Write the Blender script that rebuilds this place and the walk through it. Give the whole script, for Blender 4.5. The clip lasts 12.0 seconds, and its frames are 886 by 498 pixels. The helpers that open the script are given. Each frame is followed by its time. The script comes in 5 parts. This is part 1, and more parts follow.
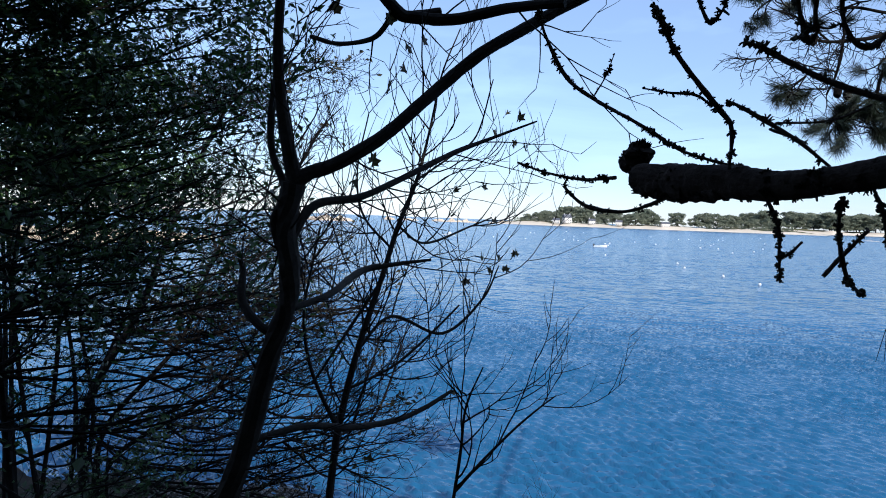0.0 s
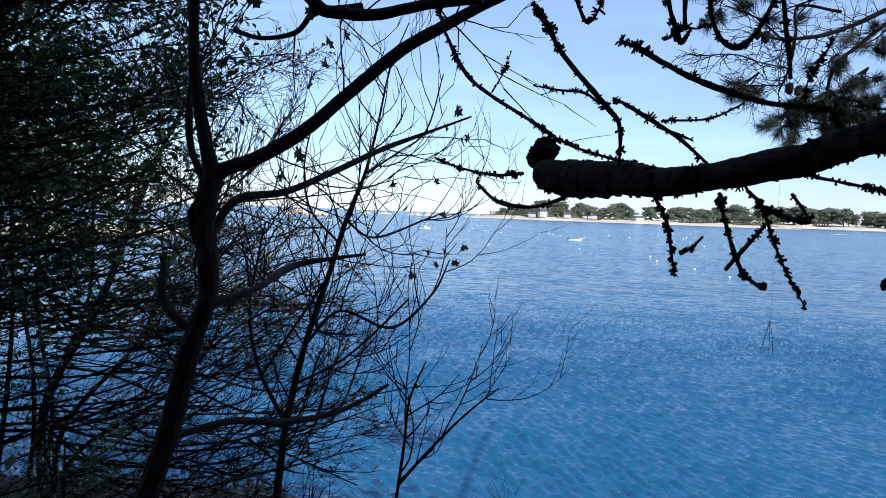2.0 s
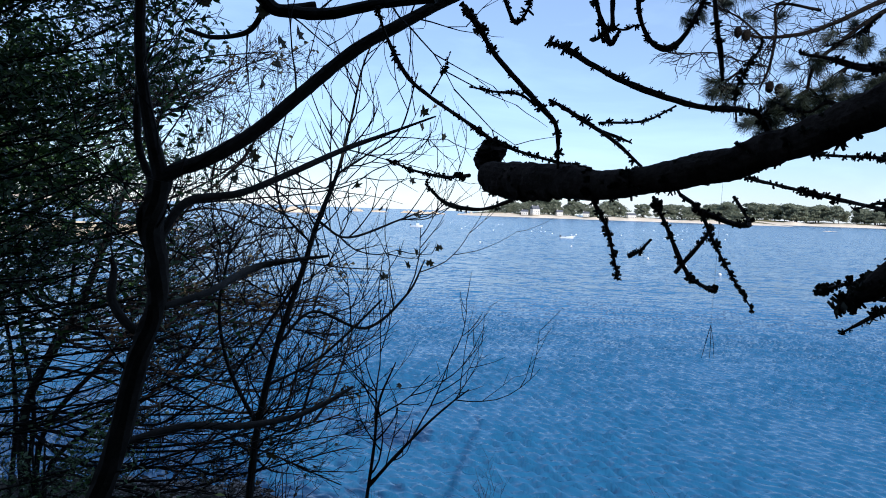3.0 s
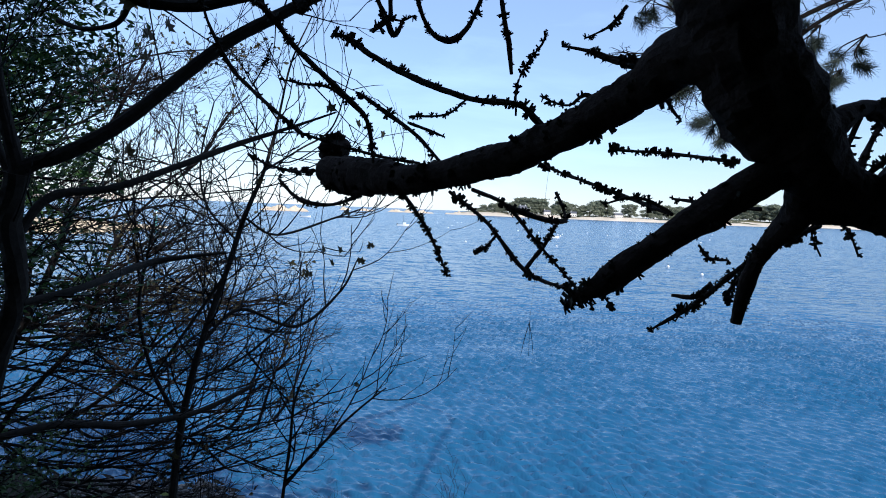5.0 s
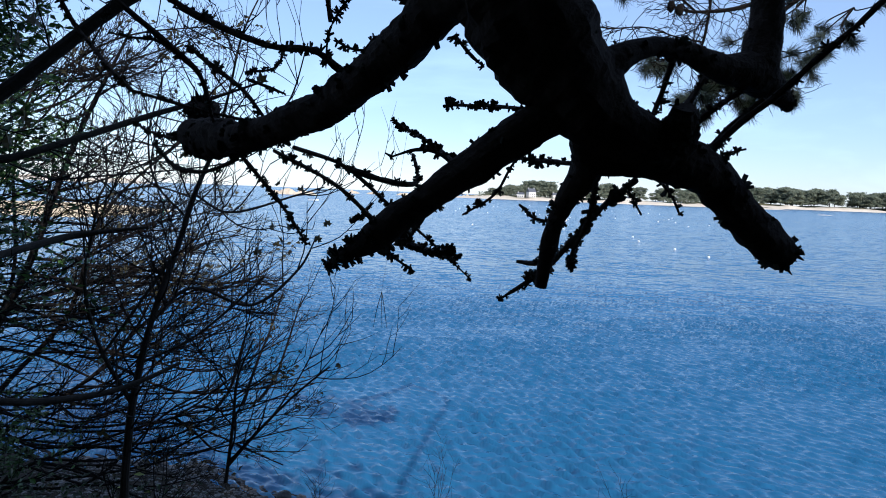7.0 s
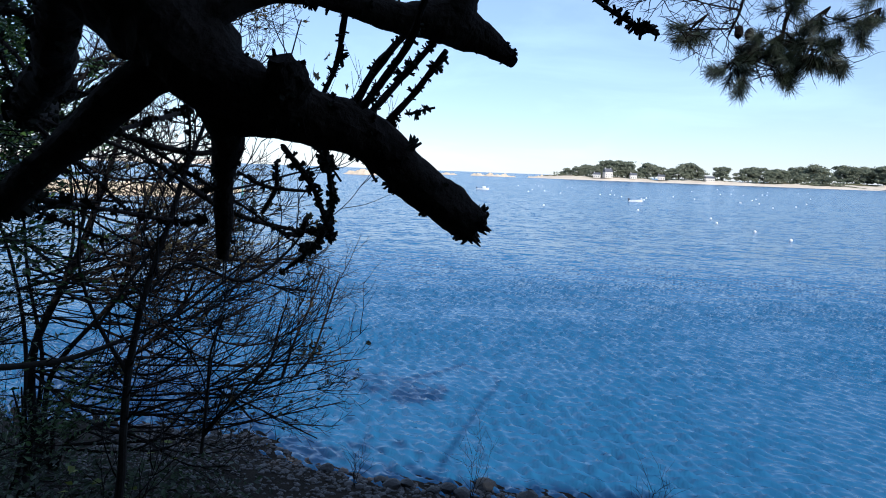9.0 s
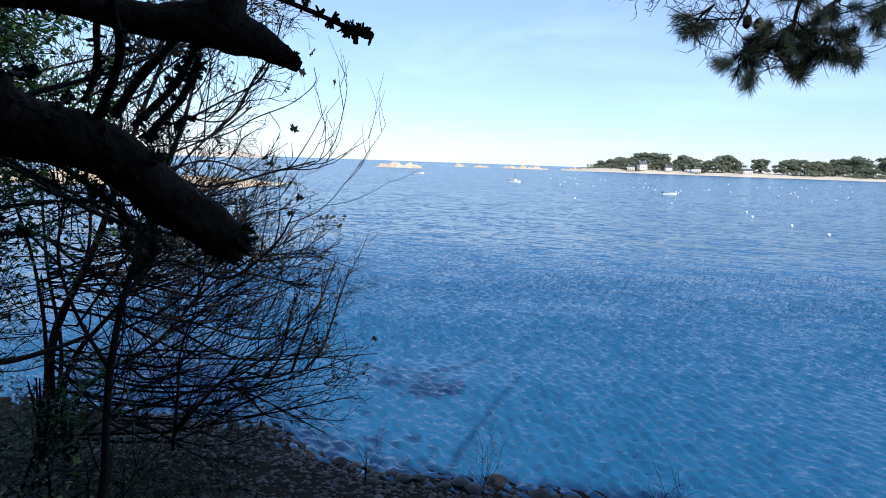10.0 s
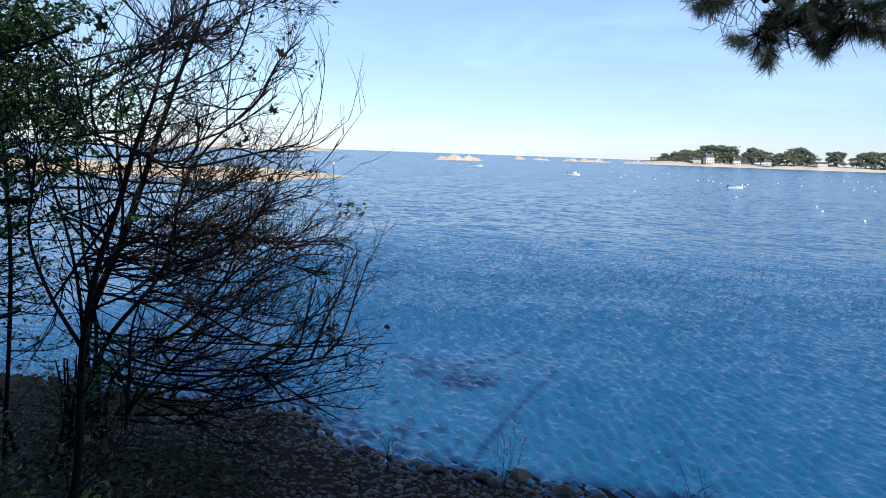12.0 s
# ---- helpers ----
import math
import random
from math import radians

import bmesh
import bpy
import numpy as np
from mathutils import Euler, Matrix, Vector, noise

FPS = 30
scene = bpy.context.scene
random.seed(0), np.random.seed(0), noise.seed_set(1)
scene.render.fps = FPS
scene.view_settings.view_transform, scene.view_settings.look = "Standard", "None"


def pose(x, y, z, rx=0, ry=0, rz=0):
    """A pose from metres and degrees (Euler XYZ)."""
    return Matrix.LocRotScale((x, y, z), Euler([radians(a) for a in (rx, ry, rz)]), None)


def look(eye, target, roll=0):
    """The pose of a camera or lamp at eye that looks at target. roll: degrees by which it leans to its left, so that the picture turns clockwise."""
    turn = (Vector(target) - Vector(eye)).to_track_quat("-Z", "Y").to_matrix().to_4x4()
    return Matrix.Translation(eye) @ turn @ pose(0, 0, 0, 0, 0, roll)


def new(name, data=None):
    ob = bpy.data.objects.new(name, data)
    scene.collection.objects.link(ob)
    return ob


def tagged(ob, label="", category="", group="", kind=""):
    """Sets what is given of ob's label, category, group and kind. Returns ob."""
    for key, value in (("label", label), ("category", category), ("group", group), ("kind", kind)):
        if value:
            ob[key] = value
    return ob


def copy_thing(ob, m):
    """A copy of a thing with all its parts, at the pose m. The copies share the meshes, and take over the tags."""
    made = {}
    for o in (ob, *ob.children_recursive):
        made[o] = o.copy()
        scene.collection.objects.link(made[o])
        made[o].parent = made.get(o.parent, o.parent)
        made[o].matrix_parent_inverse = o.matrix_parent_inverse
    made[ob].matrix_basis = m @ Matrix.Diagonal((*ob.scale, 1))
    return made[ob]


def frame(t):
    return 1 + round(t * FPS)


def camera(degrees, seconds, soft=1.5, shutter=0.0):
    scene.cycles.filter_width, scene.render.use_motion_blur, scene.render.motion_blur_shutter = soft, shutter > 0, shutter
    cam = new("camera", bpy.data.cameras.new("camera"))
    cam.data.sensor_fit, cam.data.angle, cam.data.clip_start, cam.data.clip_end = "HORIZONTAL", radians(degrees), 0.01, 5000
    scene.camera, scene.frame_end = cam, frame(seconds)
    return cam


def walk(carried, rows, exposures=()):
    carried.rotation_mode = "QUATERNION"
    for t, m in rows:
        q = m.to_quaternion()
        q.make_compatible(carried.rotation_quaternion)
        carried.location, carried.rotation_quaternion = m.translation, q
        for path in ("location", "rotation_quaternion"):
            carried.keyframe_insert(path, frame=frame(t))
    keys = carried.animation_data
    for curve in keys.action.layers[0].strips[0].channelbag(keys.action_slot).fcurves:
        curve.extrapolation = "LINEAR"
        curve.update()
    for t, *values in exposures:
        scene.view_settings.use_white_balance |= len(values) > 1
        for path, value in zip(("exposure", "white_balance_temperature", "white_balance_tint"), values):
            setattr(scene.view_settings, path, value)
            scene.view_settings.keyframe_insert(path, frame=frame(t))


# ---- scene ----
cam = camera(65.4, 12.0, soft=0.95)
PATH = [
    (0, (0.503, -0.066, 6.769), (0.382, 1.928, 6.676), 2.1),
    (0.5, (0.547, -0.065, 6.772), (0.45, 1.931, 6.676), 2.0),
    (1, (0.613, -0.076, 6.779), (0.536, 1.92, 6.678), 2.0),
    (1.5, (0.681, -0.096, 6.789), (0.617, 1.9, 6.682), 2.0),
    (2, (0.737, -0.074, 6.782), (0.685, 1.922, 6.674), 2.1),
    (2.5, (0.809, -0.059, 6.792), (0.77, 1.938, 6.68), 2.1),
    (3, (0.897, -0.035, 6.805), (0.866, 1.962, 6.691), 2.0),
    (5, (1.387, 0.0, 6.811), (1.391, 1.996, 6.696), 2.3),
    (5.5, (1.433, 0.013, 6.785), (1.44, 2.01, 6.666), 2.3),
    (6, (1.521, 0.064, 6.77), (1.536, 2.06, 6.647), 2.1),
    (6.5, (1.608, 0.11, 6.759), (1.62, 2.105, 6.627), 2.5),
    (7, (1.823, 0.111, 6.773), (1.804, 2.104, 6.609), 2.2),
    (7.2, (1.923, 0.112, 6.781), (1.893, 2.103, 6.6), 2.1),
    (8.8, (2.459, 0.199, 6.77), (2.255, 2.175, 6.541), 2.7),
    (9, (2.529, 0.242, 6.771), (2.3, 2.215, 6.543), 2.1),
    (9.5, (2.764, 0.284, 6.807), (2.492, 2.251, 6.567), 2.0),
    (10, (2.935, 0.402, 6.82), (2.615, 2.36, 6.568), 2.0),
    (10.5, (3.069, 0.528, 6.784), (2.711, 2.479, 6.522), 2.1),
    (11, (3.228, 0.588, 6.759), (2.847, 2.532, 6.489), 2.3),
    (11.5, (3.429, 0.657, 6.752), (3.013, 2.594, 6.478), 2.2),
    (12, (3.617, 0.735, 6.746), (3.131, 2.655, 6.468), 2.0),
]
walk(cam, [(t, look(eye, target, roll)) for t, eye, target, roll in PATH], [(0.0, 0.33, 5350, 13), (7.0, 0.33, 5350, 13), (9.0, 0.33, 5350, 13), (12.0, 0.17, 5350, 13)])

# ---- light ----
SUN_ELEVATION, SUN_AZIMUTH = radians(34.0), radians(150.0)
world = bpy.data.worlds.new("world")
scene.world = world
world.use_nodes = True
wn = world.node_tree.nodes
wl = world.node_tree.links
sky = wn.new("ShaderNodeTexSky")
sky.sky_type = "NISHITA"
sky.sun_disc = False
sky.sun_elevation = SUN_ELEVATION
sky.sun_rotation = SUN_AZIMUTH
sky.altitude, sky.air_density, sky.dust_density, sky.ozone_density = 0.0, 1.0, 0.2, 1.6
wl.new(sky.outputs["Color"], wn["Background"].inputs["Color"])
wn["Background"].inputs["Strength"].default_value = 0.07
# a thin veil of high haze with faint wisps of cirrus all round
veil = wn.new("ShaderNodeBackground")
veil.inputs["Color"].default_value = (0.7, 0.82, 0.98, 1)
sky_at = wn.new("ShaderNodeTexCoord")
sky_map = wn.new("ShaderNodeMapping")
sky_map.inputs["Scale"].default_value = (2.2, 2.2, 9.0)
sky_map.inputs["Rotation"].default_value = (0.0, radians(6.0), 0.3)
wisp = wn.new("ShaderNodeTexNoise")
wisp.inputs["Scale"].default_value, wisp.inputs["Detail"].default_value, wisp.inputs["Roughness"].default_value, wisp.inputs["Distortion"].default_value = 1.6, 6.0, 0.55, 0.6
wisp_power = wn.new("ShaderNodeMapRange")
wisp_power.inputs["From Min"].default_value, wisp_power.inputs["From Max"].default_value = 0.5, 0.75
wisp_power.inputs["To Min"].default_value, wisp_power.inputs["To Max"].default_value = 0.29, 0.42
wl.new(sky_at.outputs["Generated"], sky_map.inputs["Vector"])
wl.new(sky_map.outputs["Vector"], wisp.inputs["Vector"])
wl.new(wisp.outputs["Fac"], wisp_power.inputs["Value"])
wl.new(wisp_power.outputs["Result"], veil.inputs["Strength"])
both = wn.new("ShaderNodeAddShader")
wl.new(wn["Background"].outputs[0], both.inputs[0])
wl.new(veil.outputs[0], both.inputs[1])
wl.new(both.outputs[0], wn["World Output"].inputs["Surface"])
sun = new("sun", bpy.data.lights.new("sun", "SUN"))
sun.data.energy, sun.data.angle, sun.data.color = 4.2, radians(0.5), (1.0, 0.87, 0.69)
toward_sun = Vector((math.sin(SUN_AZIMUTH) * math.cos(SUN_ELEVATION), math.cos(SUN_AZIMUTH) * math.cos(SUN_ELEVATION), math.sin(SUN_ELEVATION)))
sun.matrix_world = look((0, -20, 40), tuple(Vector((0, -20, 40)) - toward_sun))
scene.view_settings.exposure = 0.0


# ---- materials ----
def nodes_of(name):
    m = bpy.data.materials.new(name)
    m.use_nodes = True
    nt = m.node_tree
    return m, nt, nt.nodes["Principled BSDF"]


def ramp(nt, source, stops):
    r = nt.nodes.new("ShaderNodeValToRGB")
    while len(r.color_ramp.elements) < len(stops):
        r.color_ramp.elements.new(0.5)
    for e, (at, c) in zip(r.color_ramp.elements, stops):
        e.position, e.color = at, (*c, 1)
    nt.links.new(source, r.inputs["Fac"])
    return r.outputs["Color"]


def noise_node(nt, scale, detail=4.0, rough=0.55, stretch=None, coords="Object"):
    tc = nt.nodes.new("ShaderNodeTexCoord")
    n = nt.nodes.new("ShaderNodeTexNoise")
    n.inputs["Scale"].default_value, n.inputs["Detail"].default_value, n.inputs["Roughness"].default_value = scale, detail, rough
    out = tc.outputs[coords]
    if stretch:
        mp = nt.nodes.new("ShaderNodeMapping")
        mp.inputs["Rotation"].default_value = (0, 0, stretch[3] if len(stretch) > 3 else 0)
        mp.inputs["Scale"].default_value = stretch[:3]
        nt.links.new(out, mp.inputs["Vector"])
        out = mp.outputs["Vector"]
    nt.links.new(out, n.inputs["Vector"])
    return n.outputs["Fac"]


def bump(nt, bsdf, heights, distance=0.02, strength=1.0):
    """heights: (socket, weight) pairs, added up."""
    total = None
    for socket, weight in heights:
        m = nt.nodes.new("ShaderNodeMath")
        m.operation = "MULTIPLY_ADD"
        nt.links.new(socket, m.inputs[0])
        m.inputs[1].default_value = weight
        m.inputs[2].default_value = 0.0
        if total is not None:
            nt.links.new(total, m.inputs[2])
        total = m.outputs[0]
    b = nt.nodes.new("ShaderNodeBump")
    b.inputs["Distance"].default_value, b.inputs["Strength"].default_value = distance, strength
    nt.links.new(total, b.inputs["Height"])
    nt.links.new(b.outputs["Normal"], bsdf.inputs["Normal"])


def rough_material(name, dark, light, scale, fine, depth, roughness=0.9, random_by="", stretch=None):
    """A matt natural surface: two scales of colour and relief, and a shift from piece to piece."""
    m, nt, b = nodes_of(name)
    big = noise_node(nt, scale, stretch=stretch)
    small = noise_node(nt, fine, 6.0, 0.65, stretch=stretch)
    mix = nt.nodes.new("ShaderNodeMath")
    mix.operation = "MULTIPLY_ADD"
    nt.links.new(small, mix.inputs[0])
    mix.inputs[1].default_value = 0.5
    half = nt.nodes.new("ShaderNodeMath")
    half.operation = "MULTIPLY"
    nt.links.new(big, half.inputs[0])
    half.inputs[1].default_value = 0.5
    nt.links.new(half.outputs[0], mix.inputs[2])
    value = mix.outputs[0]
    if random_by:
        if random_by == "object":
            src = nt.nodes.new("ShaderNodeObjectInfo").outputs["Random"]
        else:
            src = nt.nodes.new("ShaderNodeNewGeometry").outputs["Random Per Island"]
        add = nt.nodes.new("ShaderNodeMath")
        add.operation = "MULTIPLY_ADD"
        nt.links.new(src, add.inputs[0])
        add.inputs[1].default_value, add.inputs[2].default_value = 0.4, -0.2
        s = nt.nodes.new("ShaderNodeMath")
        nt.links.new(add.outputs[0], s.inputs[0])
        nt.links.new(value, s.inputs[1])
        value = s.outputs[0]
    nt.links.new(ramp(nt, value, [(0.3, dark), (0.7, light)]), b.inputs["Base Color"])
    b.inputs["Roughness"].default_value = roughness
    if roughness >= 0.8:
        b.inputs["Specular IOR Level"].default_value = 0.12
    bump(nt, b, [(big, 0.6), (small, 0.4)], depth)
    return m


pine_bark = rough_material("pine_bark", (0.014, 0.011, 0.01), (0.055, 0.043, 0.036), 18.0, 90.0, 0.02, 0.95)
# sycamore and twig bark: shade is put into these colours, near black even in sun
shaded_smooth_bark = rough_material("shaded_smooth_bark", (0.01, 0.009, 0.008), (0.036, 0.032, 0.027), 9.0, 60.0, 0.006, 0.85)
shaded_twig_bark = rough_material("shaded_twig_bark", (0.006, 0.0052, 0.005), (0.017, 0.0145, 0.0135), 14.0, 80.0, 0.003, 0.8)
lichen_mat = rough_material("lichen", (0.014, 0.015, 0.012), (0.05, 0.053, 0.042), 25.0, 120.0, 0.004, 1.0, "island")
# needle colour lowered to stand in for shade on the sunlit sprays
shaded_needle_mat = rough_material("shaded_pine_needles", (0.008, 0.016, 0.008), (0.026, 0.042, 0.02), 6.0, 40.0, 0.001, 0.6, "island")
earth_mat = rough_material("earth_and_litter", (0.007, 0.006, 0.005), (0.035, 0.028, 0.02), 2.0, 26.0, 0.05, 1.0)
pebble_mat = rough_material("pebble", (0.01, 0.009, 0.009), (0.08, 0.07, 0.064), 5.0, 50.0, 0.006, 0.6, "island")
# wet stone, darkened further in place of the shore's missing shade
shaded_wet_stone_mat = rough_material("shaded_wet_stone", (0.005, 0.005, 0.005), (0.026, 0.024, 0.022), 5.0, 40.0, 0.01, 0.6, "object")
# darker copy of pine_bark: the far pine's shade is in its colour
shaded_shoot_bark = rough_material("shaded_shoot_bark", (0.005, 0.0045, 0.004), (0.015, 0.0125, 0.011), 18.0, 90.0, 0.01, 0.95)
granite_mat = rough_material("granite", (0.42, 0.32, 0.21), (0.74, 0.62, 0.46), 0.12, 0.9, 0.6, 0.9)
sand_mat = rough_material("sand", (0.5, 0.41, 0.3), (0.75, 0.66, 0.52), 0.05, 0.7, 0.2, 0.95)
sandbar_mat = rough_material("coarse_sand", (0.52, 0.39, 0.22), (0.78, 0.62, 0.4), 0.08, 0.9, 0.2, 0.95)
island_turf = rough_material("island_turf", (0.06, 0.07, 0.03), (0.2, 0.17, 0.09), 0.05, 0.5, 0.3, 1.0)
# distant foliage: aerial haze is mixed into this paler, greyer green
hazed_far_leaf = rough_material("hazed_pine_crown", (0.1, 0.12, 0.085), (0.23, 0.24, 0.16), 0.25, 1.6, 0.8, 1.0, "island")
wall_mat = rough_material("pale_wall", (0.55, 0.5, 0.42), (0.78, 0.74, 0.66), 0.3, 3.0, 0.02, 0.9)
slate_mat = rough_material("slate_roof", (0.06, 0.065, 0.075), (0.14, 0.14, 0.15), 0.5, 4.0, 0.03, 0.7)
white_paint = rough_material("white_paint", (0.72, 0.72, 0.7), (0.85, 0.85, 0.83), 1.0, 9.0, 0.003, 0.45)
dark_trim = rough_material("dark_trim", (0.02, 0.022, 0.026), (0.05, 0.05, 0.055), 2.0, 12.0, 0.003, 0.5)
green_paint = rough_material("green_paint", (0.03, 0.16, 0.12), (0.06, 0.26, 0.19), 2.0, 12.0, 0.003, 0.5)


def leaf_material(name, dark, light, gloss=0.35):
    m, nt, b = nodes_of(name)
    src = nt.nodes.new("ShaderNodeNewGeometry").outputs["Random Per Island"]
    nt.links.new(ramp(nt, src, [(0.0, dark), (1.0, light)]), b.inputs["Base Color"])
    b.inputs["Roughness"].default_value = gloss
    tr = nt.nodes.new("ShaderNodeBsdfTranslucent")
    nt.links.new(ramp(nt, src, [(0.0, dark), (1.0, light)]), tr.inputs["Color"])
    mx = nt.nodes.new("ShaderNodeMixShader")
    mx.inputs[0].default_value = 0.3
    nt.links.new(b.outputs[0], mx.inputs[1])
    nt.links.new(tr.outputs[0], mx.inputs[2])
    nt.links.new(mx.outputs[0], nt.nodes["Material Output"].inputs["Surface"])
    return m


evergreen_leaf = leaf_material("evergreen_leaf", (0.016, 0.038, 0.011), (0.066, 0.132, 0.032))
autumn_leaf = leaf_material("autumn_leaf", (0.03, 0.028, 0.012), (0.08, 0.066, 0.026), 0.6)
# about half the evergreen leaf colour: the bank's shade is put into it
shaded_ivy_leaf = leaf_material("shaded_ivy_leaf", (0.008, 0.017, 0.006), (0.03, 0.055, 0.015), 0.5)
bramble_leaf = leaf_material("bramble_leaf", (0.05, 0.08, 0.012), (0.22, 0.24, 0.04), 0.5)

water_mat, nt, b = nodes_of("sea_water")
b.inputs["Base Color"].default_value = (0.021, 0.113, 0.232, 1)
b.inputs["Roughness"].default_value = 0.18
b.inputs["IOR"].default_value = 1.4


def slopes(stretch, detail, amount):
    """A field of small surface slopes, longer along the crests than across them."""
    tc = nt.nodes.new("ShaderNodeTexCoord")
    mp = nt.nodes.new("ShaderNodeMapping")
    mp.vector_type = "TEXTURE"
    mp.inputs["Rotation"].default_value = (0, 0, stretch[2])
    mp.inputs["Scale"].default_value = (1 / stretch[0], 1 / stretch[1], 1)
    n = nt.nodes.new("ShaderNodeTexNoise")
    n.inputs["Scale"].default_value, n.inputs["Detail"].default_value, n.inputs["Roughness"].default_value = 1.0, detail, 0.6
    nt.links.new(tc.outputs["Object"], mp.inputs["Vector"])
    nt.links.new(mp.outputs["Vector"], n.inputs["Vector"])
    sub = nt.nodes.new("ShaderNodeVectorMath")
    sub.operation = "SUBTRACT"
    nt.links.new(n.outputs["Color"], sub.inputs[0])
    sub.inputs[1].default_value = (0.5, 0.5, 0.5)
    mul = nt.nodes.new("ShaderNodeVectorMath")
    mul.operation = "MULTIPLY"
    nt.links.new(sub.outputs[0], mul.inputs[0])
    mul.inputs[1].default_value = (amount * 0.6, amount, 0)
    return mul.outputs[0]


def vadd(p, q):
    n = nt.nodes.new("ShaderNodeVectorMath")
    for k, s in enumerate((p, q)):
        if isinstance(s, tuple):
            n.inputs[k].default_value = s
        else:
            nt.links.new(s, n.inputs[k])
    return n.outputs[0]


gust = noise_node(nt, 1.0, 3.0, 0.5, (0.03, 0.1, 1.0, 0.2))
power = nt.nodes.new("ShaderNodeMath")
power.operation = "MULTIPLY_ADD"
nt.links.new(gust, power.inputs[0])
power.inputs[1].default_value, power.inputs[2].default_value = 1.0, 0.5
# the chop grows out of the lee of the bank
split = nt.nodes.new("ShaderNodeSeparateXYZ")
nt.links.new(nt.nodes.new("ShaderNodeTexCoord").outputs["Object"], split.inputs[0])
lee = nt.nodes.new("ShaderNodeMapRange")
lee.inputs["From Min"].default_value, lee.inputs["From Max"].default_value = 24.0, 60.0
lee.inputs["To Min"].default_value, lee.inputs["To Max"].default_value = 0.06, 1.0
nt.links.new(split.outputs["Y"], lee.inputs["Value"])
chop = nt.nodes.new("ShaderNodeVectorMath")
chop.operation = "SCALE"
nt.links.new(vadd(slopes((0.9, 3.4, -0.35), 2.0, 1.8), slopes((0.3, 1.3, -0.2), 3.0, 1.2)), chop.inputs[0])
nt.links.new(lee.outputs["Result"], chop.inputs["Scale"])
waves = vadd(vadd(slopes((3.2, 9.0, -0.62), 2.0, 0.45), chop.outputs[0]), slopes((0.06, 0.3, -0.1), 3.0, 0.16))
scaled = nt.nodes.new("ShaderNodeVectorMath")
scaled.operation = "SCALE"
nt.links.new(waves, scaled.inputs[0])
nt.links.new(power.outputs[0], scaled.inputs["Scale"])
tilt = vadd(scaled.outputs[0], nt.nodes.new("ShaderNodeNewGeometry").outputs["Normal"])
unit = nt.nodes.new("ShaderNodeVectorMath")
unit.operation = "NORMALIZE"
nt.links.new(tilt, unit.inputs[0])
nt.links.new(unit.outputs[0], b.inputs["Normal"])


# ---- mesh tools ----
def finish(name, verts, faces, material, parent=None, label="", smooth=False):
    me = bpy.data.meshes.new(name)
    me.from_pydata(verts, [], faces)
    me.materials.append(material)
    if smooth:
        me.polygons.foreach_set("use_smooth", [True] * len(me.polygons))
    ob = new(name, me)
    if parent is not None:
        ob.parent = parent
        ob.matrix_parent_inverse = parent.matrix_world.inverted()
    if label:
        tagged(ob, label)
    return ob


def part(name, bm, material, parent, label=""):
    me = bpy.data.meshes.new(name)
    bm.to_mesh(me)
    bm.free()
    me.materials.append(material)
    ob = new(name, me)
    if parent is not None:
        ob.parent = parent
        ob.matrix_parent_inverse = parent.matrix_world.inverted()
    if label:
        tagged(ob, label)
    return ob


def thing(name, place, label, category, group="", kind=""):
    ob = new(name)
    ob.empty_display_size = 0.2
    ob.location = place
    ob.matrix_world = Matrix.Translation(place)
    return tagged(ob, label, category, group, kind)


def spline(points, steps):
    """A smooth run of (place, radius) through control points (x, y, z, r)."""
    p = [Vector(q) for q in points]
    p = [p[0] * 2 - p[1]] + p + [p[-1] * 2 - p[-2]]
    out = []
    for i in range(1, len(p) - 2):
        a, b_, c, d = p[i - 1], p[i], p[i + 1], p[i + 2]
        for k in range(steps):
            t = k / steps
            out.append(0.5 * ((2 * b_) + (c - a) * t + (2 * a - 5 * b_ + 4 * c - d) * t * t + (3 * b_ - a - 3 * c + d) * t ** 3))
    out.append(p[-2])
    return [(Vector(q[:3]), max(q[3], 0.0008)) for q in out]


def tube(verts, faces, run, sides, lump=0.0, grain=8.0):
    """Adds a tapering tube along the run to verts and faces."""
    base = len(verts)
    n = len(run)
    up = Vector((0.3, 0.2, 0.93))
    for i, (c, r) in enumerate(run):
        d = (run[min(i + 1, n - 1)][0] - run[max(i - 1, 0)][0]).normalized()
        u = d.cross(up)
        if u.length < 0.05:
            u = d.cross(Vector((1, 0, 0)))
        u.normalize()
        v = d.cross(u)
        for k in range(sides):
            a = 2 * math.pi * k / sides
            o = u * math.cos(a) + v * math.sin(a)
            s = r
            if lump:
                q = c + o * r
                s *= 1 + lump * (noise.noise(q * grain) + 0.6 * noise.noise(q * grain * 2.7) + 0.35 * noise.noise(q * grain * 7))
            verts.append(tuple(c + o * s))
    for i in range(n - 1):
        for k in range(sides):
            a, b_ = base + i * sides + k, base + i * sides + (k + 1) % sides
            faces.append((a, b_, b_ + sides, a + sides))
    faces.append(tuple(base + k for k in reversed(range(sides))))
    faces.append(tuple(base + (n - 1) * sides + k for k in range(sides)))


def rod(verts, faces, a, b_, ra, rb, sides=3):
    tube(verts, faces, [(a, ra), (b_, rb)], sides)


